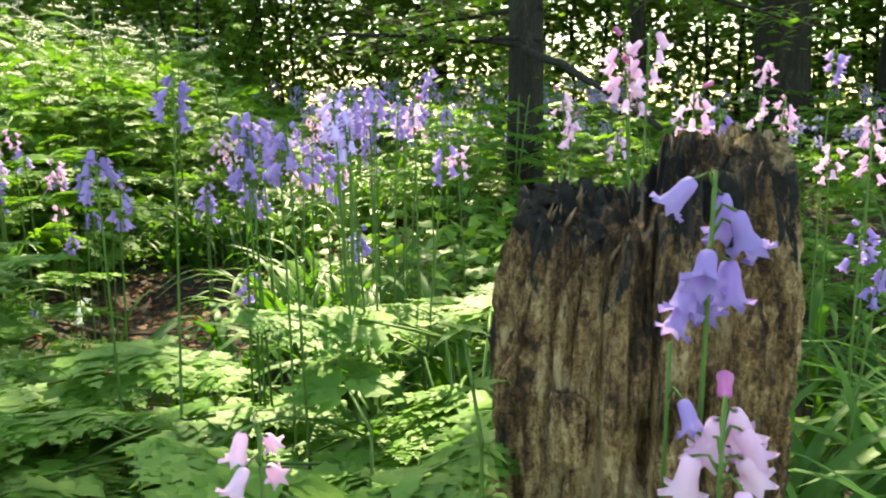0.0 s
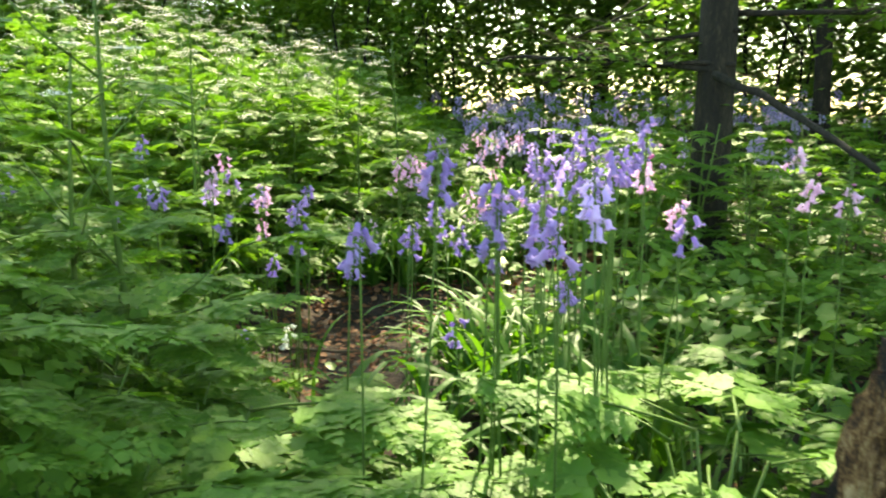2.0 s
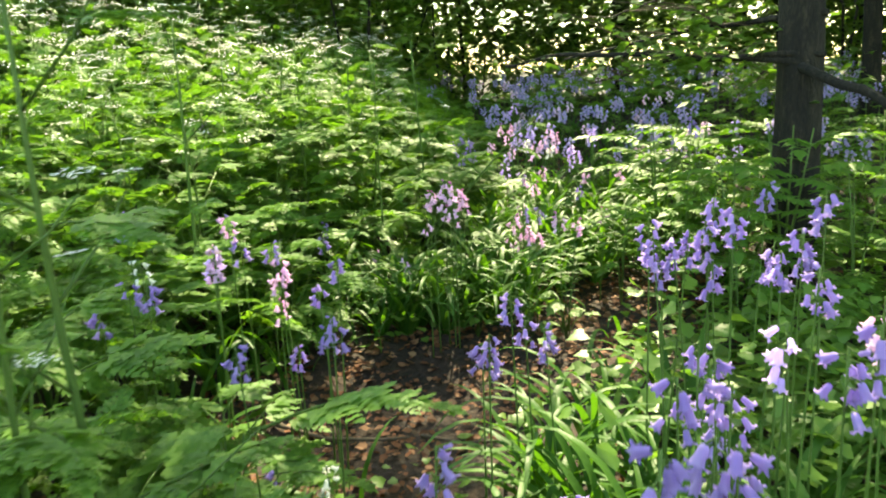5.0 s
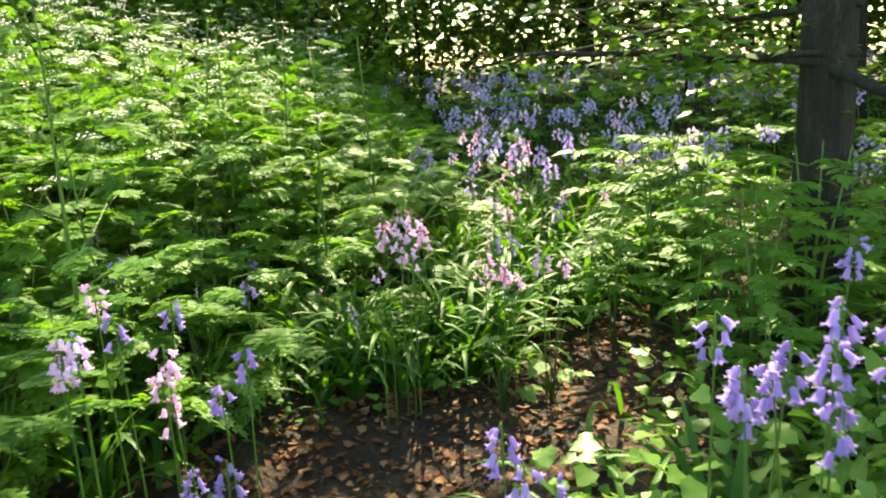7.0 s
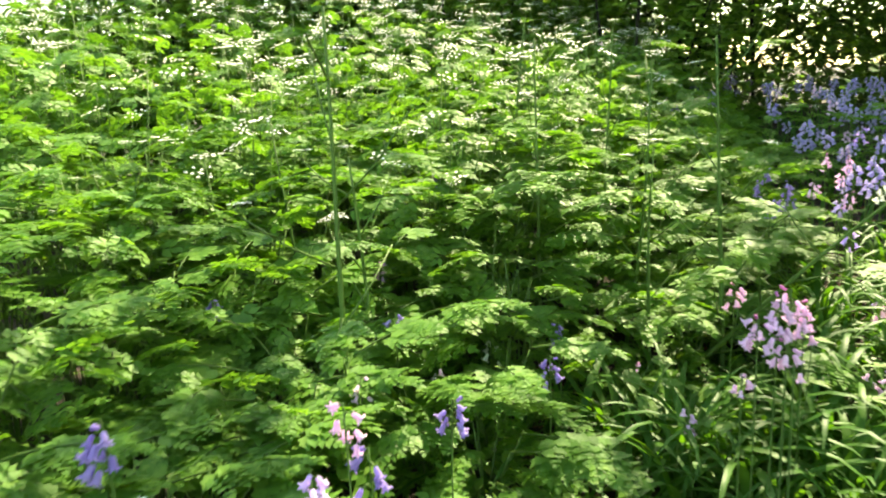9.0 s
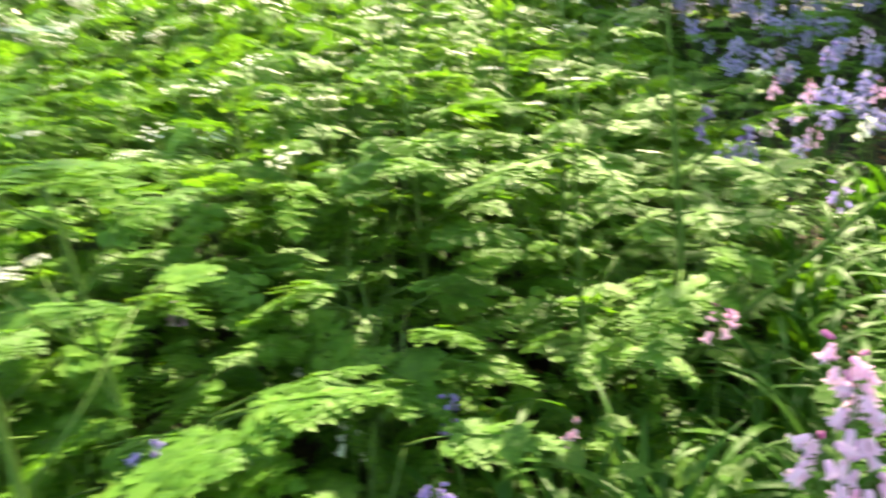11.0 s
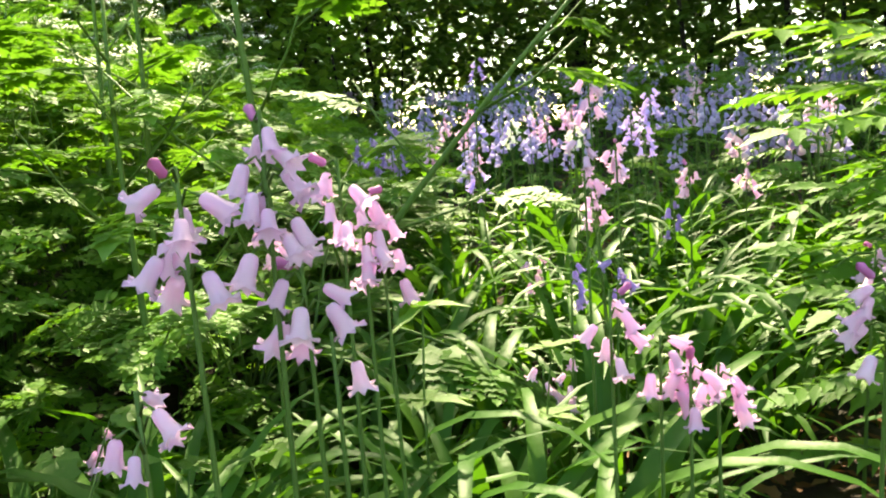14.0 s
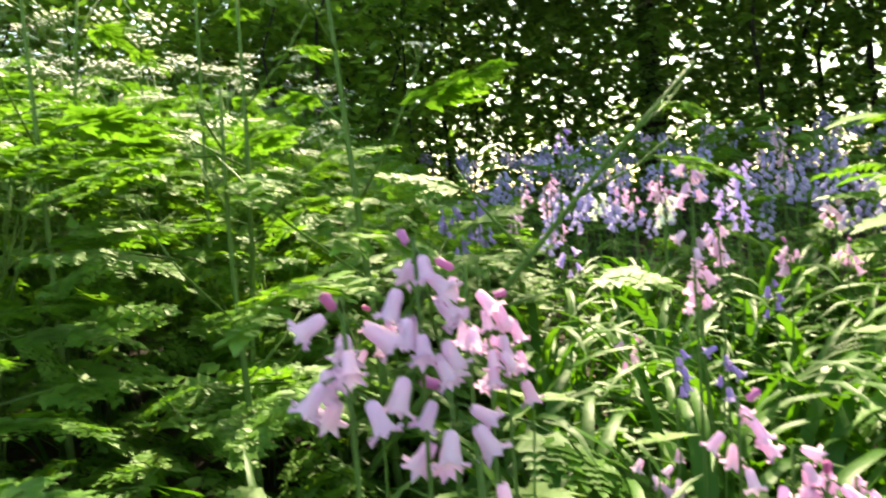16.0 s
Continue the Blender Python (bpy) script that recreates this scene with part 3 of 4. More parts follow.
build_branch([(-0.2, 5.6, 1.50), (0.5, 5.6, 1.48), (1.2, 5.7, 1.28)], (0.018, 0.005), 420, 0.26, 5, "leafy branch spreading from the slim tree", 0.065)
build_branch([(-0.2, 5.6, 1.70), (-0.8, 6.3, 1.66), (-1.5, 7.2, 1.55)], (0.016, 0.005), 840, 0.30, 6, "leafy branch against the dark hedge", 0.075)
build_branch([(-0.2, 5.6, 1.15), (-0.4, 6.3, 1.16), (-0.7, 7.1, 1.05)], (0.014, 0.005), 360, 0.26, 7, "low leafy branch behind the slim tree", 0.065)
build_branch([(-0.2, 5.6, 1.85), (0.2, 6.6, 1.95), (0.7, 7.8, 1.9)], (0.016, 0.005), 720, 0.34, 9, "leafy branch reaching towards the hedge", 0.08)

# ---- the hedge and the bank behind ----


def build_hedge(name, line, height, depth, leaves, leaf, seed, label, mat, stems=40, holes=0.12):
    r = random.Random(seed)
    root = tagged(new(name), label, "hedge", kind="stuff")
    pieces = [(Vector(a), Vector(b2)) for a, b2 in zip(line, line[1:])]
    weights = [(b2 - a).length for a, b2 in pieces]
    places, wood = [], Template()
    while len(places) < leaves:
        a, b2 = r.choices(pieces, weights)[0]
        p = a.lerp(b2, r.random())
        d = (b2 - a).normalized()
        c = Vector((p.x - d.y * r.gauss(0, depth), p.y + d.x * r.gauss(0, depth)))
        z = r.random() ** 0.85 * height * (0.9 + 0.25 * noise.noise((p.x * 0.9, p.y * 0.9, seed)))
        g = noise.noise((c.x * 2.1 + seed, z * 2.1, c.y * 0.4))
        if g < holes - 0.30 * (1 - z / height):
            continue
        zz = gz(c.x, c.y)
        for _ in range(7):
            q = (c.x + r.gauss(0, 0.09), c.y + r.gauss(0, 0.09), zz + max(0.02, z + r.gauss(0, 0.07)))
            places.append((r.randrange(2), turned(*q, r.uniform(0, 6.28), r.uniform(-0.9, 0.4), r.uniform(-0.5, 0.5), leaf * r.uniform(0.6, 1.3))))
    for _ in range(stems):
        a, b2 = r.choices(pieces, weights)[0]
        p = a.lerp(b2, r.random())
        zz = gz(p.x, p.y)
        x, y = p.x + r.gauss(0, depth * 0.6), p.y + r.gauss(0, depth * 0.6)
        hh = height * r.uniform(0.6, 1.0)
        w = r.uniform(0.012, 0.035)
        vs, fs = tube([(x, y, zz - 0.05), (x + r.gauss(0, 0.12), y + r.gauss(0, 0.1), zz + hh * 0.35), (x + r.gauss(0, 0.3), y + r.gauss(0, 0.1), zz + hh * 0.7), (x + r.gauss(0, 0.5), y, zz + hh)], [w, w * 0.8, w * 0.5, w * 0.2], 6)
        wood.add(vs, fs)
    part("hedge_leaves", strew(name + "_leaves", PLAIN_LEAF, [mat], places), root)
    part("hedge_stems", strew(name + "_stems", [wood], [M_BARK], [(0, Matrix.Identity(4))]), root)
    return root


build_hedge("hedge", [(-7.5, 11.6), (-4.0, 12.0), (0.0, 12.0), (6.0, 10.8)], 4.4, 0.40, 74000, 0.105, 41, "dense dark hedge with bright sky showing through small holes", M_HEDGE, 34, -0.24)
build_hedge("tree_screen", [(-9.5, 13.6), (0.0, 14.2), (8.0, 12.6)], 6.0, 0.6, 46000, 0.18, 47, "dark leafy trees standing close behind the hedge", M_CROWN, 24, -0.26)
build_hedge("shrubbery", [(-11.0, 1.0), (-10.0, 7.0), (-7.5, 11.2)], 5.2, 0.8, 64000, 0.11, 43, "loose light green shrubs on the bank", M_FROND, 30, -0.28)

build_hedge("pale_shrub", [(-8.8, 6.0), (-6.8, 9.3), (-4.3, 10.7)], 2.9, 0.5, 22000, 0.10, 53, "sunlit pale green shrub at the end of the hedge", M_CROWN, 14, -0.2)

# ---- divided leaves of cow parsley ----
FINE = [frond(9, 5, True, s) for s in (1, 2, 3, 4)]
LIGHT = [frond(7, 4, False, s) for s in (5, 6, 7, 8)]
FINE_MESH = [t.mesh("frond", [M_FROND, M_STEM]) for t in FINE]


def parsley(height, fronds, seed):
    """One plant: upright ribbed stalks, each with a ferny leaf held out flat."""
    r = random.Random(seed)
    root = new("cow_parsley")
    for i in range(fronds):
        a = i * 2.4 + r.uniform(-0.4, 0.4)
        hh = height * r.uniform(0.6, 1.0)
        out = height * r.uniform(0.08, 0.32)
        d = Vector((math.cos(a), math.sin(a), 0))
        p = [Vector((0, 0, -0.02)), d * out * 0.35 + Vector((0, 0, hh * 0.55)), d * out + Vector((0, 0, hh))]
        vs, fs = tube(p, [0.0045, 0.0035, 0.0022], 5)
        stalk = part("stalk", mesh_of("stalk", vs, fs, [M_STEM]), root)
        leaf = part("frond", FINE_MESH[r.randrange(4)], stalk)
        leaf.matrix_local = turned(*p[2], a - math.pi / 2 + r.uniform(-0.3, 0.3), r.uniform(-0.15, 0.15), r.uniform(-0.2, 0.2), r.uniform(0.22, 0.34))
    return root


def near_trail(x, y, gap):
    return float(off_line(x, y, TRAIL)) < gap


def edge_x(y):
    """How far to the right the ferny growth reaches."""
    return -0.45 - 0.95 * (y - 2.0) if y < 3.6 else -1.97 - 0.12 * (y - 3.6) if y < 7 else -2.38 - 0.5 * (y - 7)


LOW_TRAIL = [(-1.56, 3.70), (-1.54, 4.06), (-1.38, 4.12)]
HOLLOW = (-2.12, 4.72)
SOIL_PATCH = [(-1.88, 3.55), (-1.62, 4.25), (-1.28, 4.80), (-1.08, 5.50)]
PARSLEY_LABEL = "cow parsley plant with ferny divided green leaves"
plants = {}
r = random.Random(77)
count = 0
for _ in range(3000):
    if count >= 125:
        break
    y = r.uniform(1.3, 6.6)
    x = r.uniform(edge_x(y) - 2.6, edge_x(y))
    if near_trail(x, y, 0.38) or math.hypot(x - HOLLOW[0], y - HOLLOW[1]) < 0.42 or float(off_line(x, y, SOIL_PATCH)) < 0.42:
        continue
    far = edge_x(y) - x
    h = round(min(0.26 + (0.46 if y < 4.6 else 0.8) * far + r.uniform(-0.04, 0.10), 1.12) * 10) / 10
    key = (h, r.randrange(2))
    m = turned(x, y, gz(x, y), r.uniform(0, 6.28))
    if key not in plants:
        plants[key] = tagged(parsley(h, r.randrange(6, 9), int(h * 100) + key[1]), PARSLEY_LABEL, "cow parsley", "cow parsley in the undergrowth")
        plants[key].matrix_basis = m
    else:
        copy_thing(plants[key], m)
    count += 1


def undergrowth():
    r = random.Random(91)
    places = []
    while len(places) < 9500:
        y = r.uniform(0.6, 11.2)
        x = r.uniform(-10.5, edge_x(y) + 0.15) if r.random() < 0.8 else r.uniform(edge_x(y) - 1.2, edge_x(y))
        if float(off_line(x, y, LOW_TRAIL)) < 0.42 or float(off_line(x, y, SOIL_PATCH)) < 0.42 or math.hypot(x - HOLLOW[0], y - HOLLOW[1]) < 0.34:
            continue
        far = max(0.0, edge_x(y) - x)
        top = min(0.20 + (0.55 if y < 4.6 else 0.75) * far, 0.80 + 0.24 * far, 1.95)
        if near_trail(x, y, 0.34):
            top = min(top, 0.26)
        z = gz(x, y) + top * r.random() ** 0.5
        places.append((r.randrange(4), turned(x, y, z, r.uniform(0, 6.28), r.uniform(-0.75, 0.45), r.uniform(-0.6, 0.6), r.uniform(0.13, 0.29))))
    ob = new("undergrowth", strew("undergrowth", LIGHT, [M_FROND], places))
    tagged(ob, "thick mass of ferny cow parsley leaves", "undergrowth", kind="stuff")


undergrowth()

# ---- bluebells ----
BELLS = [bell(0.0265, s) for s in (1, 2, 3)]
BELL_MESH = {k: [t.mesh("bell", [m]) for t in BELLS] for k, m in (("blue", M_BLUE), ("pink", M_PINK), ("white", M_WHITE), ("lilac", M_LILAC))}
BUD_MESH = {k: bud(0.019, 0.20).mesh("bud", [M_BUD if k == "pink" else m]) for k, m in (("blue", M_BLUE), ("pink", M_PINK), ("white", M_WHITE), ("lilac", M_LILAC))}
FLOWER_LABEL = {"blue": "violet-blue bluebell with nodding bells on a green stem", "pink": "pink bluebell with nodding bells on a green stem",
                "white": "white bluebell with nodding bells on a green stem", "lilac": "pale lilac bluebell with nodding bells on a green stem"}
made = {}
flower_seed = random.Random(123)


def bluebell(kind, height, bells, seed, long=0.056, bend_most=0.022, size=1.0):
    """A stem of bells whose head is centred at the given height; the bells crowd and nod to one side."""
    r = random.Random(seed)
    root = new("bluebell")
    top = height + 0.012 + long / 2
    bend = (r.uniform(-bend_most, bend_most), r.uniform(-bend_most, bend_most))
    facing = math.atan2(bend[1], bend[0])

    def along(z):
        k = z / top
        return Vector((bend[0] * k * k, bend[1] * k * k, z))

    t = Template()
    n = 9
    t.add(*tube([along(top * i / n) for i in range(n + 1)], [0.0034 * (1.05 - 0.6 * i / n) for i in range(n + 1)], 7))
    for i in range(bells):
        k = i / max(1, bells - 1)
        z = top - 0.012 - (long + 0.014 * r.random()) * (1 - k)
        a = facing + (i % 2 * 2 - 1) * r.uniform(0.1, 2.3) if r.random() < 0.8 else r.uniform(0, 6.28)
        p = along(z)
        out = 0.010 * (1.35 - 0.75 * k) * size
        d = Vector((math.cos(a), math.sin(a), 0))
        q = p + d * out + Vector((0, 0, 0.009))
        e = q + d * 0.006 - Vector((0, 0, 0.003))
        t.add(*tube([p, p + d * out * 0.6 + Vector((0, 0, 0.011)), q, e], [0.0014, 0.0012, 0.0011, 0.0013], 4))
        young = bells > 6 and i == bells - 1 and r.random() < (0.8 if kind == "pink" else 0.4)
        b = part("bud" if young else "bell", BUD_MESH[kind] if young else BELL_MESH[kind][r.randrange(3)], root)
        tip = r.uniform(0.05, 0.75) + (0.35 * k if i % 3 else 0.0)
        if young:
            tip = r.uniform(1.4, 2.4)
        b.matrix_local = Matrix.Translation(e) @ Matrix.Rotation(a, 4, "Z") @ Matrix.Rotation(-tip, 4, "Y") @ Matrix.Rotation(r.uniform(0, 6.28), 4, "Z") @ Matrix.Scale(size * r.uniform(0.8, 1.12), 4)
    part("stem", t.mesh("flower_stem", [M_STEM]), root)
    return root


def flower(kind, x, y, height, key_extra=0, turn=None):
    key = (kind, round(height, 2), key_extra or flower_seed.randrange(3))
    m = turned(x, y, gz(x, y) - 0.01, flower_seed.uniform(0, 6.28) if turn is None else turn, flower_seed.uniform(-0.05, 0.05), flower_seed.uniform(-0.05, 0.05))
    if key not in made:
        s = int(height * 100) * 7 + key[2] * 31 + len(kind)
        made[key] = tagged(bluebell(kind, height, 6 + s % 4 if height > 0.45 else 4 + s % 3, s, size=0.92), FLOWER_LABEL[kind], "bluebell", kind + " bluebells")
        made[key].matrix_basis = m
        return made[key]
    return copy_thing(made[key], m)


def flowers(kind, places):
    """Flowers whose heads are centred at these places."""
    for x, y, z in places:
        flower(kind, x, y, round(max(z - gz(x, y), 0.2) * 25) / 25)


def close_up(kind, x, y, z, bells, long, seed, size=1.0):
    """An upright flower seen from close by."""
    g = gz(x, y)
    ob = tagged(bluebell(kind, z - g, bells, 900 + seed, long, 0.006, size), FLOWER_LABEL[kind], "bluebell", kind + " bluebells")
    ob.matrix_basis = turned(x, y, g)


# the tall violet group by the trail
flowers("blue", [(-0.365, 2.32, 0.805), (-0.326, 2.30, 0.825), (-0.295, 2.30, 0.766), (-0.335, 2.28, 0.737), (-0.364, 2.50, 0.777), (-0.388, 2.62, 0.766), (-0.347, 2.60, 0.743), (-0.348, 2.75, 0.727)])
flowers("blue", [(-0.20, 2.17, 0.786), (-0.152, 2.126, 0.775), (-0.207, 2.50, 0.856), (-0.253, 2.90, 0.852), (-0.09, 2.55, 0.736), (-0.175, 2.55, 0.873), (-0.697, 4.9, 0.949), (-0.33, 2.78, 0.654)])
flowers("lilac", [(-0.105, 2.27, 0.850), (-0.085, 2.30, 0.825), (-0.24, 2.58, 0.863), (-0.13, 2.27, 0.835)])
flowers("blue", [(-0.40, 2.10, 0.89), (-0.497, 2.12, 0.773), (-0.77, 2.50, 0.627), (-0.62, 2.86, 0.39)])
# the dark violet group before the slim tree
flowers("blue", [(-0.60, 3.45, 0.83), (-0.544, 3.308, 0.81), (-0.53, 3.32, 0.76), (-0.447, 3.278, 0.807), (-0.42, 3.31, 0.84), (-0.367, 3.147, 0.896), (-0.288, 3.155, 0.867), (-0.30, 3.17, 0.81), (-0.377, 3.97, 0.842), (-0.453, 3.31, 0.879), (-0.22, 3.2, 0.92), (-0.50, 3.25, 0.79), (-0.33, 3.20, 0.80), (-0.40, 3.22, 0.775), (-0.26, 3.18, 0.84)])
flowers("blue", [(-0.884, 3.08, 0.591), (-0.91, 3.09, 0.56), (-0.888, 3.30, 0.634), (-0.86, 3.32, 0.58), (-0.787, 3.30, 0.57), (-0.43, 3.06, 0.505), (-0.40, 3.03, 0.47), (-1.45, 3.0, 0.226)])
# beside and behind the stump
flowers("pink", [(0.375, 2.19, 0.915), (0.355, 2.2, 0.875), (0.345, 2.18, 0.905), (0.43, 2.24, 0.86), (0.70, 3.49, 0.955), (0.643, 3.08, 0.85), (0.66, 3.1, 0.82), (0.157, 3.22, 0.85), (0.175, 2.96, 0.785), (-0.072, 3.03, 0.73), (-0.13, 2.75, 0.826), (0.778, 2.90, 0.727), (0.839, 2.90, 0.746), (0.911, 3.1, 0.804), (0.30, 3.4, 0.76), (0.48, 3.5, 0.78)])
flowers("blue", [(0.45, 2.60, 0.815), (0.82, 3.20, 0.964), (0.749, 2.5, 0.62), (0.70, 2.40, 0.573), (0.88, 2.7, 0.70)])
close_up("blue", 0.394, 1.575, 0.748, 9, 0.078, 7, 1.18)
close_up("blue", 0.372, 1.580, 0.655, 1, 0.02, 10)
close_up("pink", 0.404, 1.524, 0.625, 8, 0.045, 8, 1.2)
close_up("pink", 0.098, 1.500, 0.600, 4, 0.025, 9, 0.9)
# among the ferny leaves
flowers("blue", [(-1.555, 3.485, 0.642), (-1.56, 3.46, 0.585), (-1.48, 3.30, 0.506), (-1.34, 2.82, 0.628), (-1.23, 2.96, 0.66), (-1.942, 3.57, 0.657), (-2.066, 3.184, 0.826), (-1.882, 3.03, 0.677), (-1.90, 3.05, 0.66), (-1.868, 2.94, 0.624), (-1.995, 2.56, 0.751)])
flowers("blue", [(-2.56, 4.19, 0.60), (-2.13, 3.92, 0.56), (-1.66, 3.42, 0.36), (-2.24, 4.46, 0.50), (-2.37, 4.72, 0.48), (-3.08, 3.91, 0.66), (-3.56, 5.39, 0.85), (-4.18, 5.98, 0.95), (-2.54, 6.90, 0.72)])
flowers("pink", [(-1.937, 3.52, 0.745), (-1.851, 3.28, 0.708), (-1.84, 3.30, 0.66), (-1.705, 3.457, 0.618), (-1.69, 3.47, 0.66), (-1.76, 3.49, 0.495), (-2.45, 3.96, 0.52), (-3.13, 4.62, 0.62), (-3.60, 5.64, 0.85), (-2.50, 4.30, 0.44)])
flowers("lilac", [(-1.993, 3.468, 0.609), (-1.97, 3.45, 0.63)])
flowers("white", [(-2.79, 4.73, 0.44), (-2.57, 4.63, 0.40), (-2.06, 3.245, 0.671), (-1.26, 3.0, 0.25), (-5.18, 10.3, 1.14), (-5.10, 10.2, 1.10), (-5.26, 10.25, 1.08), (-1.94, 6.53, 0.74), (-1.72, 6.34, 0.72)])
# the pink group close to where the walk ends
close_up("pink", -1.700, 4.540, 0.672, 10, 0.060, 1)
close_up("pink", -1.681, 4.602, 0.692, 14, 0.088, 2)
close_up("pink", -1.654, 4.610, 0.606, 7, 0.045, 3)
close_up("pink", -1.631, 4.600, 0.570, 1, 0.010, 14)
close_up("pink", -1.728, 4.820, 0.668, 8, 0.055, 4)
close_up("pink", -1.712, 4.838, 0.634, 8, 0.060, 5)
close_up("pink", -1.698, 4.862, 0.604, 7, 0.055, 6)
close_up("pink", -1.712, 4.489, 0.556, 5, 0.022, 15, 0.8)
flowers("pink", [(-2.01, 5.13, 0.60), (-2.28, 5.05, 0.28), (-1.90, 4.66, 0.34)])
close_up("pink", -1.478, 4.930, 0.508, 7, 0.050, 16)
close_up("pink", -1.430, 4.935, 0.462, 6, 0.045, 17)
close_up("pink", -1.400, 4.925, 0.452, 7, 0.040, 18)
close_up("pink", -1.370, 4.950, 0.432, 6, 0.035, 19)
flowers("pink", [(-1.63, 5.30, 0.334), (-1.60, 5.32, 0.31), (-1.233, 4.90, 0.532), (-1.21, 4.93, 0.50)])
# in the sun behind them
flowers("pink", [(-1.524, 5.60, 0.66), (-1.53, 5.55, 0.593), (-1.545, 5.274, 0.689), (-1.554, 5.60, 0.771), (-1.41, 6.00, 0.575), (-1.27, 6.30, 0.572), (-1.75, 5.85, 0.40), (-1.16, 5.35, 0.50)])
flowers("pink", [(-1.77, 6.60, 0.755), (-1.80, 6.58, 0.72), (-1.74, 6.62, 0.77), (-1.72, 6.5, 0.70), (-2.20, 6.90, 0.79), (-2.22, 6.93, 0.75), (-2.285, 6.80, 0.691), (-2.31, 6.83, 0.66), (-2.14, 6.85, 0.66), (-2.38, 7.3, 0.76), (-1.375, 7.5, 0.826), (-1.35, 7.9, 0.95), (-1.99, 7.22, 0.74)])
flowers("lilac", [(-1.532, 6.20, 0.715), (-1.51, 6.22, 0.69), (-1.474, 6.60, 0.791), (-1.50, 6.6, 0.76), (-1.62, 6.35, 0.62), (-1.90, 6.1, 0.62)])
flowers("blue", [(-2.143, 6.80, 0.951), (-2.258, 6.30, 0.74), (-2.29, 6.33, 0.69), (-2.23, 6.28, 0.66), (-2.35, 6.35, 0.66), (-1.604, 5.47, 0.447), (-1.532, 5.47, 0.476), (-1.43, 5.98, 0.50), (-2.48, 6.6, 0.72)])


def far_bluebells():
    """Blue haze of flowers before the hedge."""
    r = random.Random(5)
    shapes = []
    for k in range(4):
        q = random.Random(k + 60)
        t = Template()
        t.add(*tube([(0, 0, 0), (0.01, 0, 0.30), (0.02, 0.01, 0.52)], [0.004, 0.003, 0.002], 4), 1)
        for i in range(9):
            a, z = i * 2.4 + q.random(), 0.44 + 0.010 * i
            small = Template()
            ll = 0.026
            vs = [(0, 0, 0)] + [(ll * 0.34 * math.cos(w * 1.047), ll * 0.34 * math.sin(w * 1.047), -ll * 0.45) for w in range(6)] + [(ll * 0.56 * math.cos(w * 1.047), ll * 0.56 * math.sin(w * 1.047), -ll) for w in range(6)]
            fs = [(0, 1 + w, 1 + (w + 1) % 6) for w in range(6)] + [(1 + w, 7 + w, 7 + (w + 1) % 6, 1 + (w + 1) % 6) for w in range(6)]
            small.add(vs, fs, 0)
            t.add_at(small, turned(0.018 + 0.020 * math.cos(a), 0.020 * math.sin(a), z, a, 0, -0.4))
        shapes.append(t)
    for label, mat, number, box in (("haze of violet bluebells before the hedge", M_HAZE, 400, (-5.5, 3.5, 6.9, 11.4)), ("pink bluebells scattered before the hedge", M_PINK, 36, (-4.0, 3.5, 6.8, 10.5))):
        places = []
        while len(places) < number:
            x, y = r.uniform(box[0], box[1]), r.uniform(box[2], box[3])
            if x < edge_x(y) + 0.1 and y < 9.0 or x > 0.3 and r.random() < 0.6 or noise.noise((x * 0.9, y * 0.9, 4)) < -0.12:
                continue
            places.append((r.randrange(4), turned(x, y, gz(x, y), r.uniform(0, 6.28), r.uniform(-0.1, 0.1), r.uniform(-0.1, 0.1), r.uniform(0.8, 1.12))))
        tagged(new("far_bluebells", strew("far_bluebells", shapes, [mat, M_STEM], places)), label, "bluebells", kind="stuff")


far_bluebells()

# ---- strap leaves ----
STRAPS = [strap(r.uniform(0.36, 0.58), r.uniform(0.016, 0.026), r.uniform(1.6, 2.8), s) for s in range(6)]
STRAP_MESH = [t.mesh("strap_leaf", [M_STRAP]) for t in STRAPS]


def strap_clump(number, seed):
    q = random.Random(seed)
    root = new("bluebell_leaves")
    for i in range(number):
        a = i * 2.4 + q.uniform(-0.4, 0.4)
        leaf = part("leaf", STRAP_MESH[q.randrange(6)], root)
        leaf.matrix_local = turned(0.02 * math.cos(a), 0.02 * math.sin(a), -0.01, a - math.pi / 2, q.uniform(-0.25, 0.25), q.uniform(-0.15, 0.15), q.uniform(0.8, 1.15))
    return root


clumps = [tagged(strap_clump(n, n), "tuft of glossy green strap-shaped bluebell leaves", "bluebell leaves", "tufts of bluebell leaves") for n in (11, 13, 15)]
spots = [(-0.05, 2.05), (0.08, 2.22), (-0.02, 2.35), (0.66, 2.1), (0.74, 2.3), (0.60, 2.35), (0.82, 2.0), (-1.72, 4.83), (-1.66, 4.98), (-1.85, 4.9), (-0.62, 3.15), (-0.72, 3.30),
         (-0.50, 3.05), (-0.42, 3.35), (-0.85, 3.4), (-0.60, 3.5), (-0.30, 3.0), (-2.22, 4.82), (-2.05, 4.62), (-2.3, 4.66), (-1.45, 5.0), (-1.55, 5.3), (-1.62, 5.6), (-1.40, 5.5), (-1.75, 5.75), (-1.52, 5.9), (-1.25, 5.65),
         (-1.95, 4.95), (-1.50, 5.15), (-1.70, 5.2)]
q = random.Random(31)
n_spots = 0
for k, (x, y) in enumerate(spots):
    m = turned(x, y, gz(x, y), q.uniform(0, 6.28))
    if k < 3:
        clumps[k].matrix_basis = m
    else:
        copy_thing(clumps[q.randrange(3)], m)
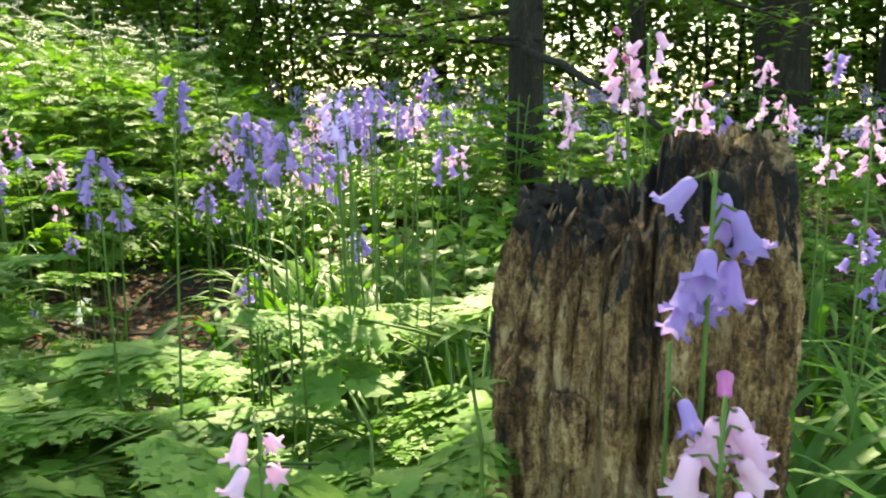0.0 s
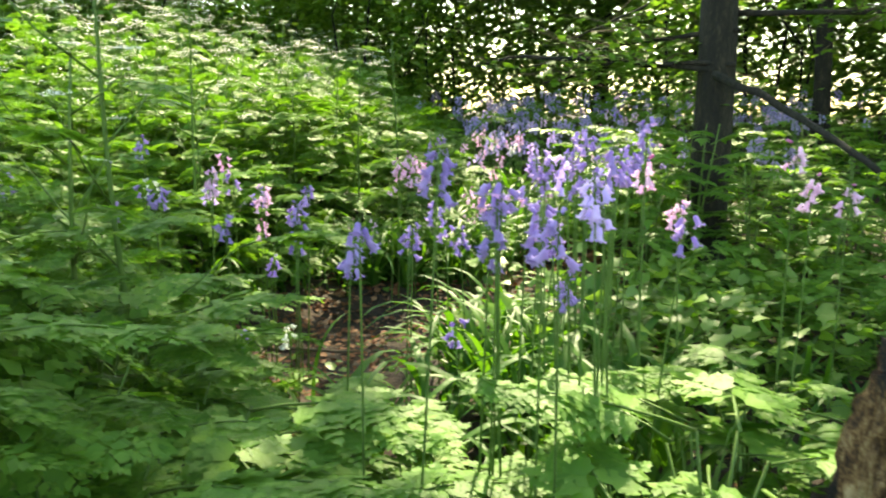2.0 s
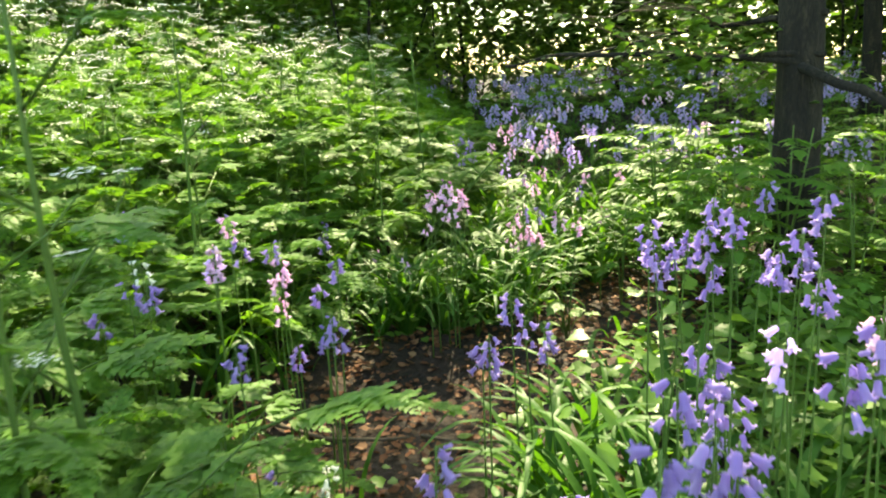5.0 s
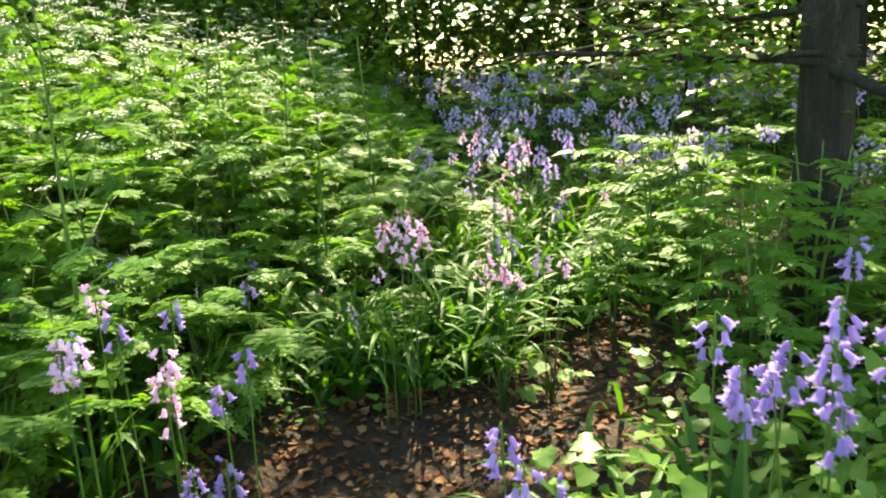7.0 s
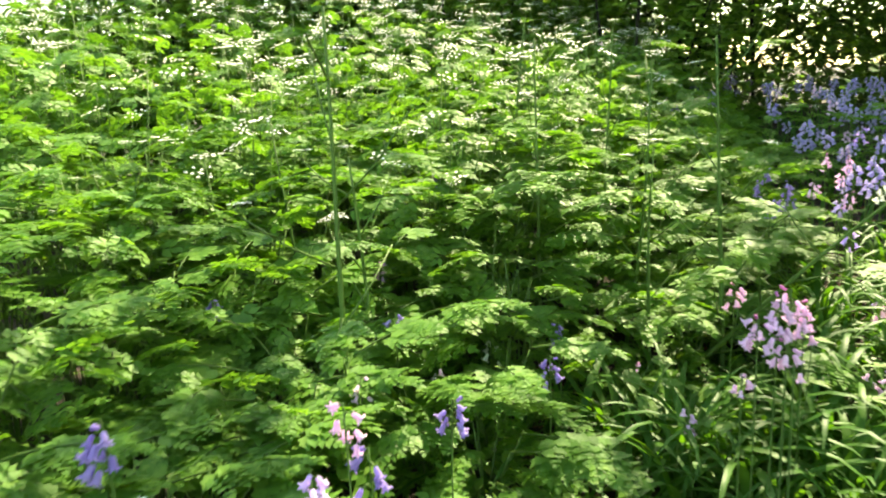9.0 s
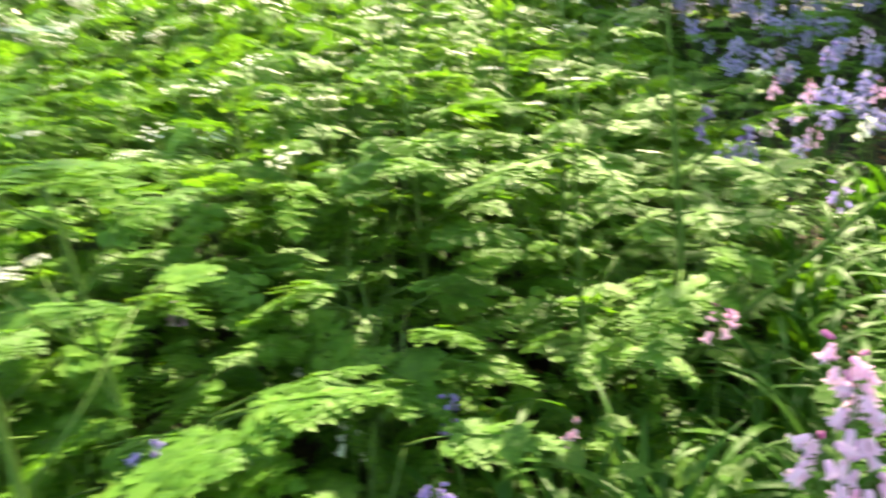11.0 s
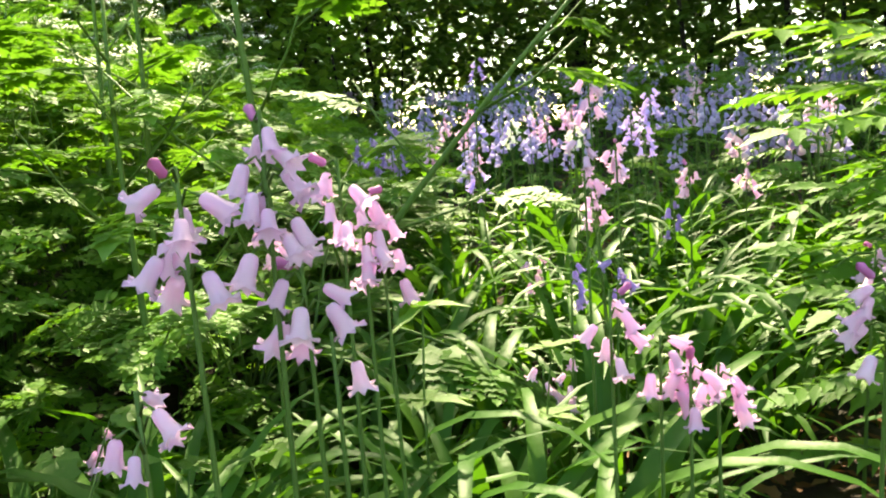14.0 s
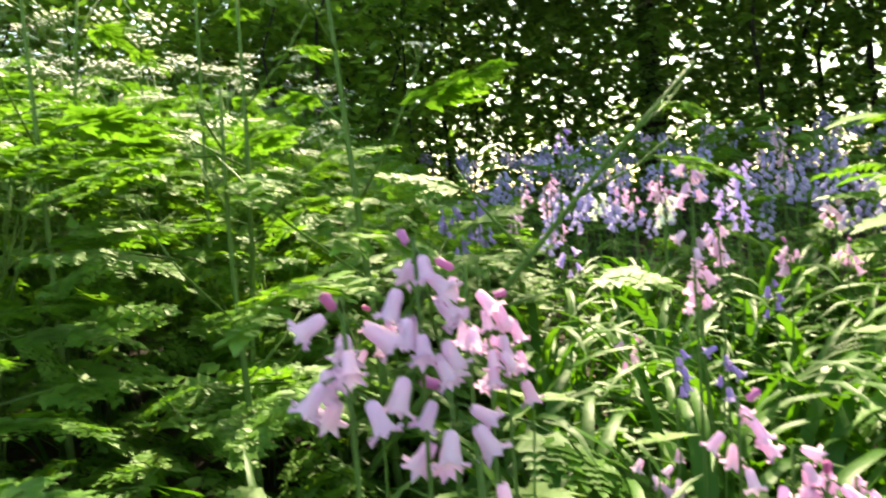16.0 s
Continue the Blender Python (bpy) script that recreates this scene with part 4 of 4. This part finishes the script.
while n_spots < 125:
    if n_spots < 70:
        x, y = q.uniform(-2.15, -0.9), q.uniform(4.6, 7.2)
    elif n_spots < 90:
        x, y = q.uniform(-1.0, -0.1), q.uniform(2.6, 3.8)
    elif n_spots < 110:
        x, y = q.uniform(0.55, 1.4), q.uniform(1.9, 3.6)
    else:
        y = q.uniform(2.0, 7.5)
        x = q.uniform(edge_x(y) - 0.5, edge_x(y) + 1.6)
    if float(off_line(x, y, LOW_TRAIL)) < 0.55 or float(off_line(x, y, SOIL_PATCH)) < 0.30 or math.hypot(x - 0.35, y - 1.77) < 0.3:
        continue
    copy_thing(clumps[q.randrange(3)], turned(x, y, gz(x, y), q.uniform(0, 6.28)))
    n_spots += 1


def grassy():
    q = random.Random(8)
    places = []
    while len(places) < 5200:
        y = q.uniform(1.2, 11.0)
        x = q.uniform(-5.0, 4.0)
        if float(off_line(x, y, LOW_TRAIL)) < 0.42 or float(off_line(x, y, SOIL_PATCH)) < 0.30 or math.hypot(x - 0.35, y - 1.77) < 0.22:
            continue
        if noise.noise((x * 1.6, y * 1.6, 2)) < -0.12:
            continue
        places.append((q.randrange(6), turned(x, y, gz(x, y) - 0.01, q.uniform(0, 6.28), q.uniform(-0.3, 0.3), q.uniform(-0.2, 0.2), q.uniform(0.5, 0.95))))
    tagged(new("strap_leaf_carpet", strew("strap_leaf_carpet", STRAPS, [M_STRAP], places)), "carpet of arching green bluebell leaves", "bluebell leaves", kind="stuff")


grassy()

# ---- broad leaves low down ----


def broad_leaf(seed):
    q = random.Random(seed)
    t = Template()
    n = 14
    v = [(0, 0.35, 0.0), (0, 0, 0.02)]
    for i in range(n + 1):
        a = -2.75 + 5.5 * i / n
        rr = (0.52 + 0.10 * math.cos(3 * a)) * (1 + 0.09 * (-1) ** i) * q.uniform(0.94, 1.06)
        v.append((rr * math.sin(a), 0.38 + rr * math.cos(a), 0.06 * math.cos(2 * a) - 0.05 * rr + q.uniform(-0.02, 0.02)))
    f = [(0, 2 + i, 3 + i) for i in range(n)]
    f += [(0, 1, 2), (0, 2 + n, 1)]
    return t.add(v, f)


BROADS = [broad_leaf(s) for s in range(4)]


def low_leaves():
    q = random.Random(15)
    places = []
    while len(places) < 5200:
        y = q.uniform(1.0, 10.8)
        x = q.uniform(-3.5, 4.0)
        zone = math.exp(-((x + 0.25) ** 2 + (y - 4.5) ** 2) / 0.9)
        if q.random() > 0.35 + zone or x < edge_x(y) - 0.8 or float(off_line(x, y, LOW_TRAIL)) < 0.2 or math.hypot(x - 0.35, y - 1.77) < 0.2:
            continue
        if float(off_line(x, y, SOIL_PATCH)) < 0.26 or noise.noise((x * 1.3, y * 1.3, 12)) < -0.22:
            continue
        z = gz(x, y) + q.uniform(0.02, 0.16 + 0.12 * zone)
        places.append((q.randrange(4), turned(x, y, z, q.uniform(0, 6.28), q.uniform(-0.6, 0.4), q.uniform(-0.5, 0.5), q.uniform(0.025, 0.055))))
    # taller round leaves crowding round the slim tree's foot
    for _ in range(900):
        x, y = q.gauss(-0.15, 0.33), q.gauss(3.95, 0.42)
        if float(off_line(x, y, SOIL_PATCH)) < 0.3:
            continue
        z = gz(x, y) + q.uniform(0.06, 0.40)
        places.append((q.randrange(4), turned(x, y, z, q.uniform(0, 6.28), q.uniform(-0.3, 0.8), q.uniform(-0.5, 0.5), q.uniform(0.035, 0.065))))
    tagged(new("low_leaves", strew("low_leaves", BROADS, [M_BROAD], places)), "low broad green leaves covering the ground", "ground cover", kind="stuff")


low_leaves()


def litter():
    q = random.Random(19)
    places = []
    while len(places) < 9000:
        y = q.uniform(0.5, 9.0)
        x = q.uniform(-3.0, 3.0)
        if q.random() > 0.18 and float(off_line(x, y, SOIL_PATCH)) > 0.5:
            continue
        places.append((q.randrange(2), turned(x, y, gz(x, y) + q.uniform(0.006, 0.022), q.uniform(0, 6.28), q.uniform(-0.5, 0.5), q.uniform(-0.5, 0.5), q.uniform(0.018, 0.050))))
    tagged(new("leaf_litter", strew("leaf_litter", PLAIN_LEAF, [M_DEAD], places)), "brown dead leaves lying on bare soil", "leaf litter", kind="stuff")


litter()


def fallen_twig(points, radius, seed):
    q = random.Random(seed)
    pts = [Vector((x, y, gz(x, y) + 0.012 + q.uniform(0, 0.01))) for x, y in points]
    o = pts[0].copy()
    vs, fs = tube([p - o for p in pts], [radius * (1 - 0.5 * i / len(pts)) for i in range(len(pts))], 6)
    ob = new("fallen_twig", mesh_of("fallen_twig", vs, fs, [M_TWIG]))
    ob.location = o
    tagged(ob, "dry brown twig lying on the soil", "twig", "fallen twigs")


fallen_twig([(-1.98, 3.66), (-1.80, 3.72), (-1.62, 3.80), (-1.52, 3.86)], 0.009, 1)
fallen_twig([(-1.48, 3.88), (-1.30, 3.85), (-1.18, 3.90)], 0.008, 2)
fallen_twig([(-0.02, 1.80), (0.06, 1.83), (0.17, 1.80)], 0.005, 3)

# ---- taller plants ----


def umbel(seed):
    """A flat lacy head of tiny white flowers on thin rays."""
    q = random.Random(seed)
    t = Template()
    for i in range(9):
        a = i * 2.4
        d = Vector((math.cos(a), math.sin(a), 0)) * 0.035 * math.sqrt(i / 9)
        p = d + Vector((0, 0, 0.035))
        t.add(*tube([(0, 0, 0), p], [0.0010, 0.0007], 3), 1)
        for _ in range(5):
            c = p + Vector((q.gauss(0, 0.005), q.gauss(0, 0.005), q.uniform(0, 0.004)))
            s = 0.0035
            t.add([c + Vector((s, 0, 0)), c + Vector((0, s, 0.001)), c + Vector((-s, 0, 0)), c + Vector((0, -s, 0.001))], [(0, 1, 2, 3)], 0)
    return t.mesh("umbel", [M_WHITE, M_STEM])


UMBELS = [umbel(s) for s in (1, 2, 3)]


def tall_parsley(height, seed, lean=(0.0, 0.0), flowering=True):
    """A flowering stem with side shoots, ferny leaves at the joints and white heads."""
    q = random.Random(seed)
    root = new("cow_parsley")

    def along(k):
        return Vector((lean[0] * k * height + 0.02 * math.sin(4 * k + seed), lean[1] * k * height, k * height - 0.02 * (k == 0)))

    t = Template()
    t.add(*tube([along(i / 8) for i in range(9)], [0.0105 * (1.1 - 0.75 * i / 8) for i in range(9)], 8))
    for i in range(7):
        k = 0.22 + 0.11 * i
        a = i * 2.4 + q.uniform(-0.4, 0.4)
        p = along(k)
        d = Vector((math.cos(a), math.sin(a), 0))
        reach = height * (0.24 - 0.12 * k)
        e = p + d * reach + Vector((0, 0, reach * q.uniform(0.6, 1.3)))
        t.add(*tube([p, p.lerp(e, 0.5) + d * 0.02, e], [0.0035, 0.0028, 0.0018], 5))
        leaf = part("frond", FINE_MESH[q.randrange(4)], root)
        leaf.matrix_local = turned(*(p.lerp(e, 0.6 if k > 0.5 else 1.0)), a - math.pi / 2, q.uniform(-0.2, 0.2), q.uniform(-0.2, 0.2), (0.40 - 0.24 * k) * q.uniform(0.85, 1.2))
        if flowering and k > 0.5:
            part("umbel", UMBELS[q.randrange(3)], root, "lacy head of tiny white flowers").matrix_local = turned(*e, q.uniform(0, 6), q.uniform(-0.2, 0.2))
    if flowering:
        part("umbel", UMBELS[0], root, "lacy head of tiny white flowers").matrix_local = Matrix.Translation(along(1.0))
    part("stem", t.mesh("parsley_stem", [M_STEM]), root)
    return root


TALL_LABEL = "tall cow parsley with ferny leaves and lacy white flower heads"
tall = [tagged(tall_parsley(h, 300 + i, (q.uniform(-0.06, 0.06), q.uniform(-0.06, 0.06))), TALL_LABEL, "cow parsley", "tall cow parsley") for i, h in enumerate((1.25, 1.45, 1.6))]
fixed = [(-1.44, 2.30), (-1.32, 2.43), (-2.55, 4.02), (-2.40, 5.30), (-2.18, 5.52), (-2.85, 5.25), (-2.75, 4.3), (-2.65, 5.6), (-2.95, 5.9)]
n_tall = 0
for k, (x, y) in enumerate(fixed):
    m = turned(x, y, gz(x, y), q.uniform(0, 6.28), q.uniform(-0.06, 0.06), q.uniform(-0.06, 0.06), q.uniform(0.85, 1.0))
    if k < 3:
        tall[k].matrix_basis = m
    else:
        copy_thing(tall[k % 3], m)
while n_tall < 45:
    y = q.uniform(2.0, 11.0)
    x = q.uniform(-8.5, edge_x(y) - 1.2)
    copy_thing(tall[q.randrange(3)], turned(x, y, gz(x, y), q.uniform(0, 6.28), q.uniform(-0.12, 0.12), q.uniform(-0.12, 0.12), q.uniform(0.75, 1.2)))
    n_tall += 1
leaning = tagged(tall_parsley(1.25, 71, (0.42, 0.12), False), "leaning pale green parsley stem with few leaves", "cow parsley")
leaning.matrix_basis = turned(-2.42, 5.46, gz(-2.42, 5.46), -0.15, 0, 0.35, 0.95)


def parsley_mass():
    """The tall far growth: lacy leaves round thin stems, pale flower heads above."""
    q = random.Random(64)
    stem = Template().add(*tube([(0, 0, 0), (0.02, 0, 0.5), (0.0, 0.02, 1.0)], [0.006, 0.005, 0.002], 4), 1)
    head = Template()
    for i in range(10):
        a, d = i * 2.4, 0.055 * math.sqrt(i / 10)
        c = Vector((d * math.cos(a), d * math.sin(a), q.uniform(-0.006, 0.006)))
        head.add([c + Vector((0.009, 0, 0)), c + Vector((0, 0.009, 0.003)), c + Vector((-0.009, 0, 0)), c + Vector((0, -0.009, 0.003))], [(0, 1, 2, 3)], 2)
        head.add(*tube([(0, 0, -0.06), c], [0.0012, 0.0009], 3), 1)
    places = []
    for _ in range(330):
        y = q.uniform(4.2, 11.0)
        x = q.uniform(-9.0, edge_x(y) - 0.9)
        h = min(0.9 + 0.25 * (edge_x(y) - x), 2.1) * q.uniform(0.75, 1.1)
        z = gz(x, y)
        lean = Euler((q.uniform(-0.12, 0.12), q.uniform(-0.12, 0.12), q.uniform(0, 6.28))).to_matrix().to_4x4()
        foot = Matrix.Translation((x, y, z)) @ lean
        places.append((4, foot @ Matrix.Diagonal((1, 1, h, 1))))
        for k in range(9):
            at = 0.35 + 0.6 * k / 9
            p = foot @ Vector((0, 0, h * at))
            places.append((q.randrange(4), turned(p.x, p.y, p.z, q.uniform(0, 6.28), q.uniform(-0.3, 0.5), q.uniform(-0.3, 0.3), (0.42 - 0.26 * at) * q.uniform(0.8, 1.2))))
        for k in range(4):
            p = foot @ Vector((q.gauss(0, 0.09), q.gauss(0, 0.09), h * q.uniform(0.92, 1.08)))
            places.append((5, turned(p.x, p.y, p.z, q.uniform(0, 6.28), q.uniform(-0.4, 0.4), q.uniform(-0.3, 0.3), q.uniform(0.7, 1.2))))
    tagged(new("cow_parsley_mass", strew("cow_parsley_mass", LIGHT + [stem, head], [M_FROND, M_STEM, M_WHITE], places)), "tall ferny cow parsley with pale flower heads", "cow parsley", kind="stuff")


parsley_mass()
for x, y, h in ((-0.06, 1.98, 0.34), (-0.22, 2.10, 0.36), (0.04, 2.48, 0.36), (-0.42, 1.95, 0.32), (-0.30, 1.78, 0.30), (-0.55, 1.75, 0.34), (-0.62, 2.05, 0.34), (0.12, 2.75, 0.40), (-0.75, 2.45, 0.36), (0.9, 3.9, 0.42), (1.4, 4.4, 0.46), (0.5, 4.1, 0.4), (1.9, 5.2, 0.5), (0.6, 5.8, 0.5), (1.2, 6.6, 0.55)):
    k = (round(h * 10) / 10, 0)
    copy_thing(plants[k] if k in plants else plants[(0.4, 0)] if (0.4, 0) in plants else plants[next(iter(plants))], turned(x, y, gz(x, y), x * 7 + y))
for x, y, h in ((-0.15, 1.82, 1.15), (-0.36, 2.02, 1.2), (0.0, 2.0, 1.1), (-0.52, 1.92, 1.2), (-0.2, 2.05, 1.05), (-0.72, 1.85, 1.2), (-0.9, 2.1, 1.25), (-0.45, 2.25, 1.1), (0.08, 2.28, 1.2), (-0.3, 1.88, 1.0)):
    copy_thing(plants[(0.4, 0)] if (0.4, 0) in plants else plants[next(iter(plants))], turned(x, y, gz(x, y), x * 11 + y, 0, 0, h))
# ferny plant right before the start of the walk
near = tagged(parsley(0.76, 8, 401), PARSLEY_LABEL, "cow parsley", "cow parsley in the undergrowth")
near.matrix_basis = turned(0.08, 1.45, gz(0.08, 1.45), 0.4)


def pinnate(leaflets, seed):
    """A large feathered leaf of broad toothed leaflets, unit length along +y."""
    q = random.Random(seed)
    t = Template()
    t.add(*tube([(0, 0, 0), (0, 0.5, 0.06), (0, 1.0, -0.12)], [0.012, 0.009, 0.004], 5), 1)
    for i in range(leaflets):
        k = 0.25 + 0.68 * i / (leaflets - 1)
        z = 0.06 * math.sin(math.pi * k) - 0.12 * k * k
        for s in (-1, 1):
            leaflet(q.uniform(0.24, 0.32) * (1.15 - 0.5 * k), q.uniform(0.09, 0.12), turned(0, k, z, -s * 1.05, q.uniform(-0.45, -0.05), q.uniform(-0.2, 0.2)), t)
    leaflet(0.32, 0.17, turned(0, 0.98, -0.1, 0, -0.4), t)
    return t.mesh("pinnate_leaf", [M_FROND, M_STEM])


PINNATE = [pinnate(n, n) for n in (8, 9, 10)]


def shrub(height, leaves, seed, size):
    q = random.Random(seed)
    root = new("young_shrub")
    for s in range(3):
        a = s * 2.1
        vs, fs = tube([(0, 0, -0.03), (0.03 * math.cos(a), 0.03 * math.sin(a), height * 0.5), (0.10 * math.cos(a), 0.10 * math.sin(a), height)], [0.008, 0.006, 0.003], 6)
        part("stem", mesh_of("shrub_stem", vs, fs, [M_STEM]), root)
    for i in range(leaves):
        a = i * 2.4 + q.uniform(-0.4, 0.4)
        z = height * (0.35 + 0.62 * i / leaves)
        leaf = part("leaf", PINNATE[q.randrange(3)], root)
        leaf.matrix_local = turned(0.05 * math.cos(a), 0.05 * math.sin(a), z, a - math.pi / 2, q.uniform(-0.1, 0.35), q.uniform(-0.2, 0.2), size * q.uniform(0.8, 1.15))
    return root


bush = tagged(shrub(0.85, 20, 9, 0.30), "young shrub with large feathered bright green leaves", "shrub", "young shrubs")
bush.matrix_basis = turned(-0.93, 5.72, gz(-0.93, 5.72), 0.3)
for x, y, s in ((-0.50, 5.05, 0.90), (-0.02, 5.15, 0.85), (-0.30, 5.28, 1.05), (0.45, 5.3, 0.9), (-0.78, 5.9, 1.0), (-1.05, 5.35, 0.62), (-0.62, 5.35, 0.8), (-0.75, 6.2, 0.95), (-0.45, 4.75, 0.5), (-0.15, 4.55, 0.45), (0.35, 5.0, 0.6), (0.9, 5.6, 0.8), (-1.0, 6.9, 0.8), (0.2, 6.6, 0.9)):
    copy_thing(bush, turned(x, y, gz(x, y), x * 9, 0, 0, s))


def right_undergrowth():
    q = random.Random(52)
    places = []
    while len(places) < 2000:
        y = q.uniform(3.9, 10.8)
        x = q.uniform(-1.0 if y < 7 else -3.2, 5.0)
        if x < 0.1 and y < 4.6 or noise.noise((x * 0.8, y * 0.8, 33)) < -0.15:
            continue
        top = 0.26 + 0.06 * (y - 4)
        places.append((q.randrange(4), turned(x, y, gz(x, y) + top * q.random() ** 0.6, q.uniform(0, 6.28), q.uniform(-0.3, 0.2), q.uniform(-0.3, 0.3), q.uniform(0.16, 0.30))))
    tagged(new("undergrowth", strew("undergrowth_shade", LIGHT, [M_FROND], places)), "loose low ferny leaves under the trees", "undergrowth", kind="stuff")


right_undergrowth()


# ---- small herbs ----


def whorled(height, step, leaf, seed):
    """A thin stem with rings of narrow leaves at each joint."""
    q = random.Random(seed)
    root = new("bedstraw")
    narrow = Template()
    leaflet(1.0, 0.34, Matrix.Identity(4), narrow)
    one = narrow.mesh("narrow_leaf", [M_BROAD])
    n = int(height / step)
    pts = [Vector((0.012 * math.sin(i * 0.9 + seed), 0.012 * math.cos(i * 0.7), i * step)) for i in range(n + 1)]
    vs, fs = tube(pts, [0.0030 * (1.1 - 0.6 * i / n) for i in range(n + 1)], 5)
    part("stem", mesh_of("bedstraw_stem", vs, fs, [M_STEM]), root)
    for i in range(max(1, n // 3), n + 1):
        for k in range(6):
            part("leaf", one, root).matrix_local = turned(*pts[i], k * 1.0472 + i * 0.4, q.uniform(-0.5, 0.35), 0, leaf * q.uniform(0.8, 1.15))
    return root


stalk_a = tagged(whorled(0.72, 0.045, 0.030, 2), "upright bedstraw with rings of small pale leaves beside the stump", "bedstraw")
stalk_a.matrix_basis = turned(0.225, 1.605, gz(0.225, 1.605))
stalk_b = tagged(whorled(0.52, 0.13, 0.075, 3), "upright bedstraw with rings of long green leaves", "bedstraw")
stalk_b.matrix_basis = turned(-1.735, 5.06, gz(-1.735, 5.06))
copy_thing(stalk_b, turned(-1.62, 5.22, gz(-1.62, 5.22), 1.0, 0.05, 0, 0.8))


def lobed(seed):
    """A three-lobed toothed leaf of unit length along +y."""
    q = random.Random(seed)
    t = Template()
    leaflet(0.72, 0.55, turned(0, 0.28, 0, 0, -0.15), t)
    for s in (-1, 1):
        leaflet(0.52, 0.42, turned(0, 0.22, 0, -s * 0.95, -0.2), t)
        leaflet(0.30, 0.24, turned(0, 0.12, 0, -s * 1.6, -0.1), t)
    return t.mesh("lobed_leaf", [M_BROAD])


LOBED = [lobed(s) for s in (1, 2)]


def avens(seed):
    q = random.Random(seed)
    root = new("wood_avens")
    for i in range(11):
        a = i * 2.4
        h = q.uniform(0.10, 0.34)
        d = Vector((math.cos(a), math.sin(a), 0)) * q.uniform(0.03, 0.14)
        e = d + Vector((0, 0, h))
        vs, fs = tube([(0, 0, -0.01), d * 0.4 + Vector((0, 0, h * 0.6)), e], [0.0025, 0.002, 0.0015], 4)
        stalk = part("stalk", mesh_of("avens_stalk", vs, fs, [M_STEM]), root)
        part("leaf", LOBED[q.randrange(2)], stalk).matrix_local = turned(*e, a - 1.57, q.uniform(-0.7, 0.1), q.uniform(-0.4, 0.4), q.uniform(0.05, 0.085))
    return root


herb = tagged(avens(4), "wood avens with toothed yellow-green leaves in the shade", "wood avens", "wood avens plants")
herb.matrix_basis = turned(-2.02, 4.85, gz(-2.02, 4.85))
for x, y in ((-2.12, 4.98), (-1.98, 5.06), (-2.18, 4.78), (-1.86, 4.80), (-2.30, 4.95), (-1.80, 5.05), (-1.60, 4.75), (-1.35, 4.72), (-1.20, 4.85), (-0.35, 4.35), (-0.15, 4.20), (-0.50, 4.30), (0.05, 4.45), (-0.25, 4.05), (0.0, 3.9)):
    copy_thing(herb, turned(x, y, gz(x, y), x * 13 + y * 7, 0, 0, 0.9 + 0.3 * math.sin(x * 40)))
# a ferny leaf low before the stump
front = tagged(parsley(0.57, 4, 403), PARSLEY_LABEL, "cow parsley", "cow parsley in the undergrowth")
front.matrix_basis = turned(0.34, 1.50, gz(0.34, 1.50), 0.2)
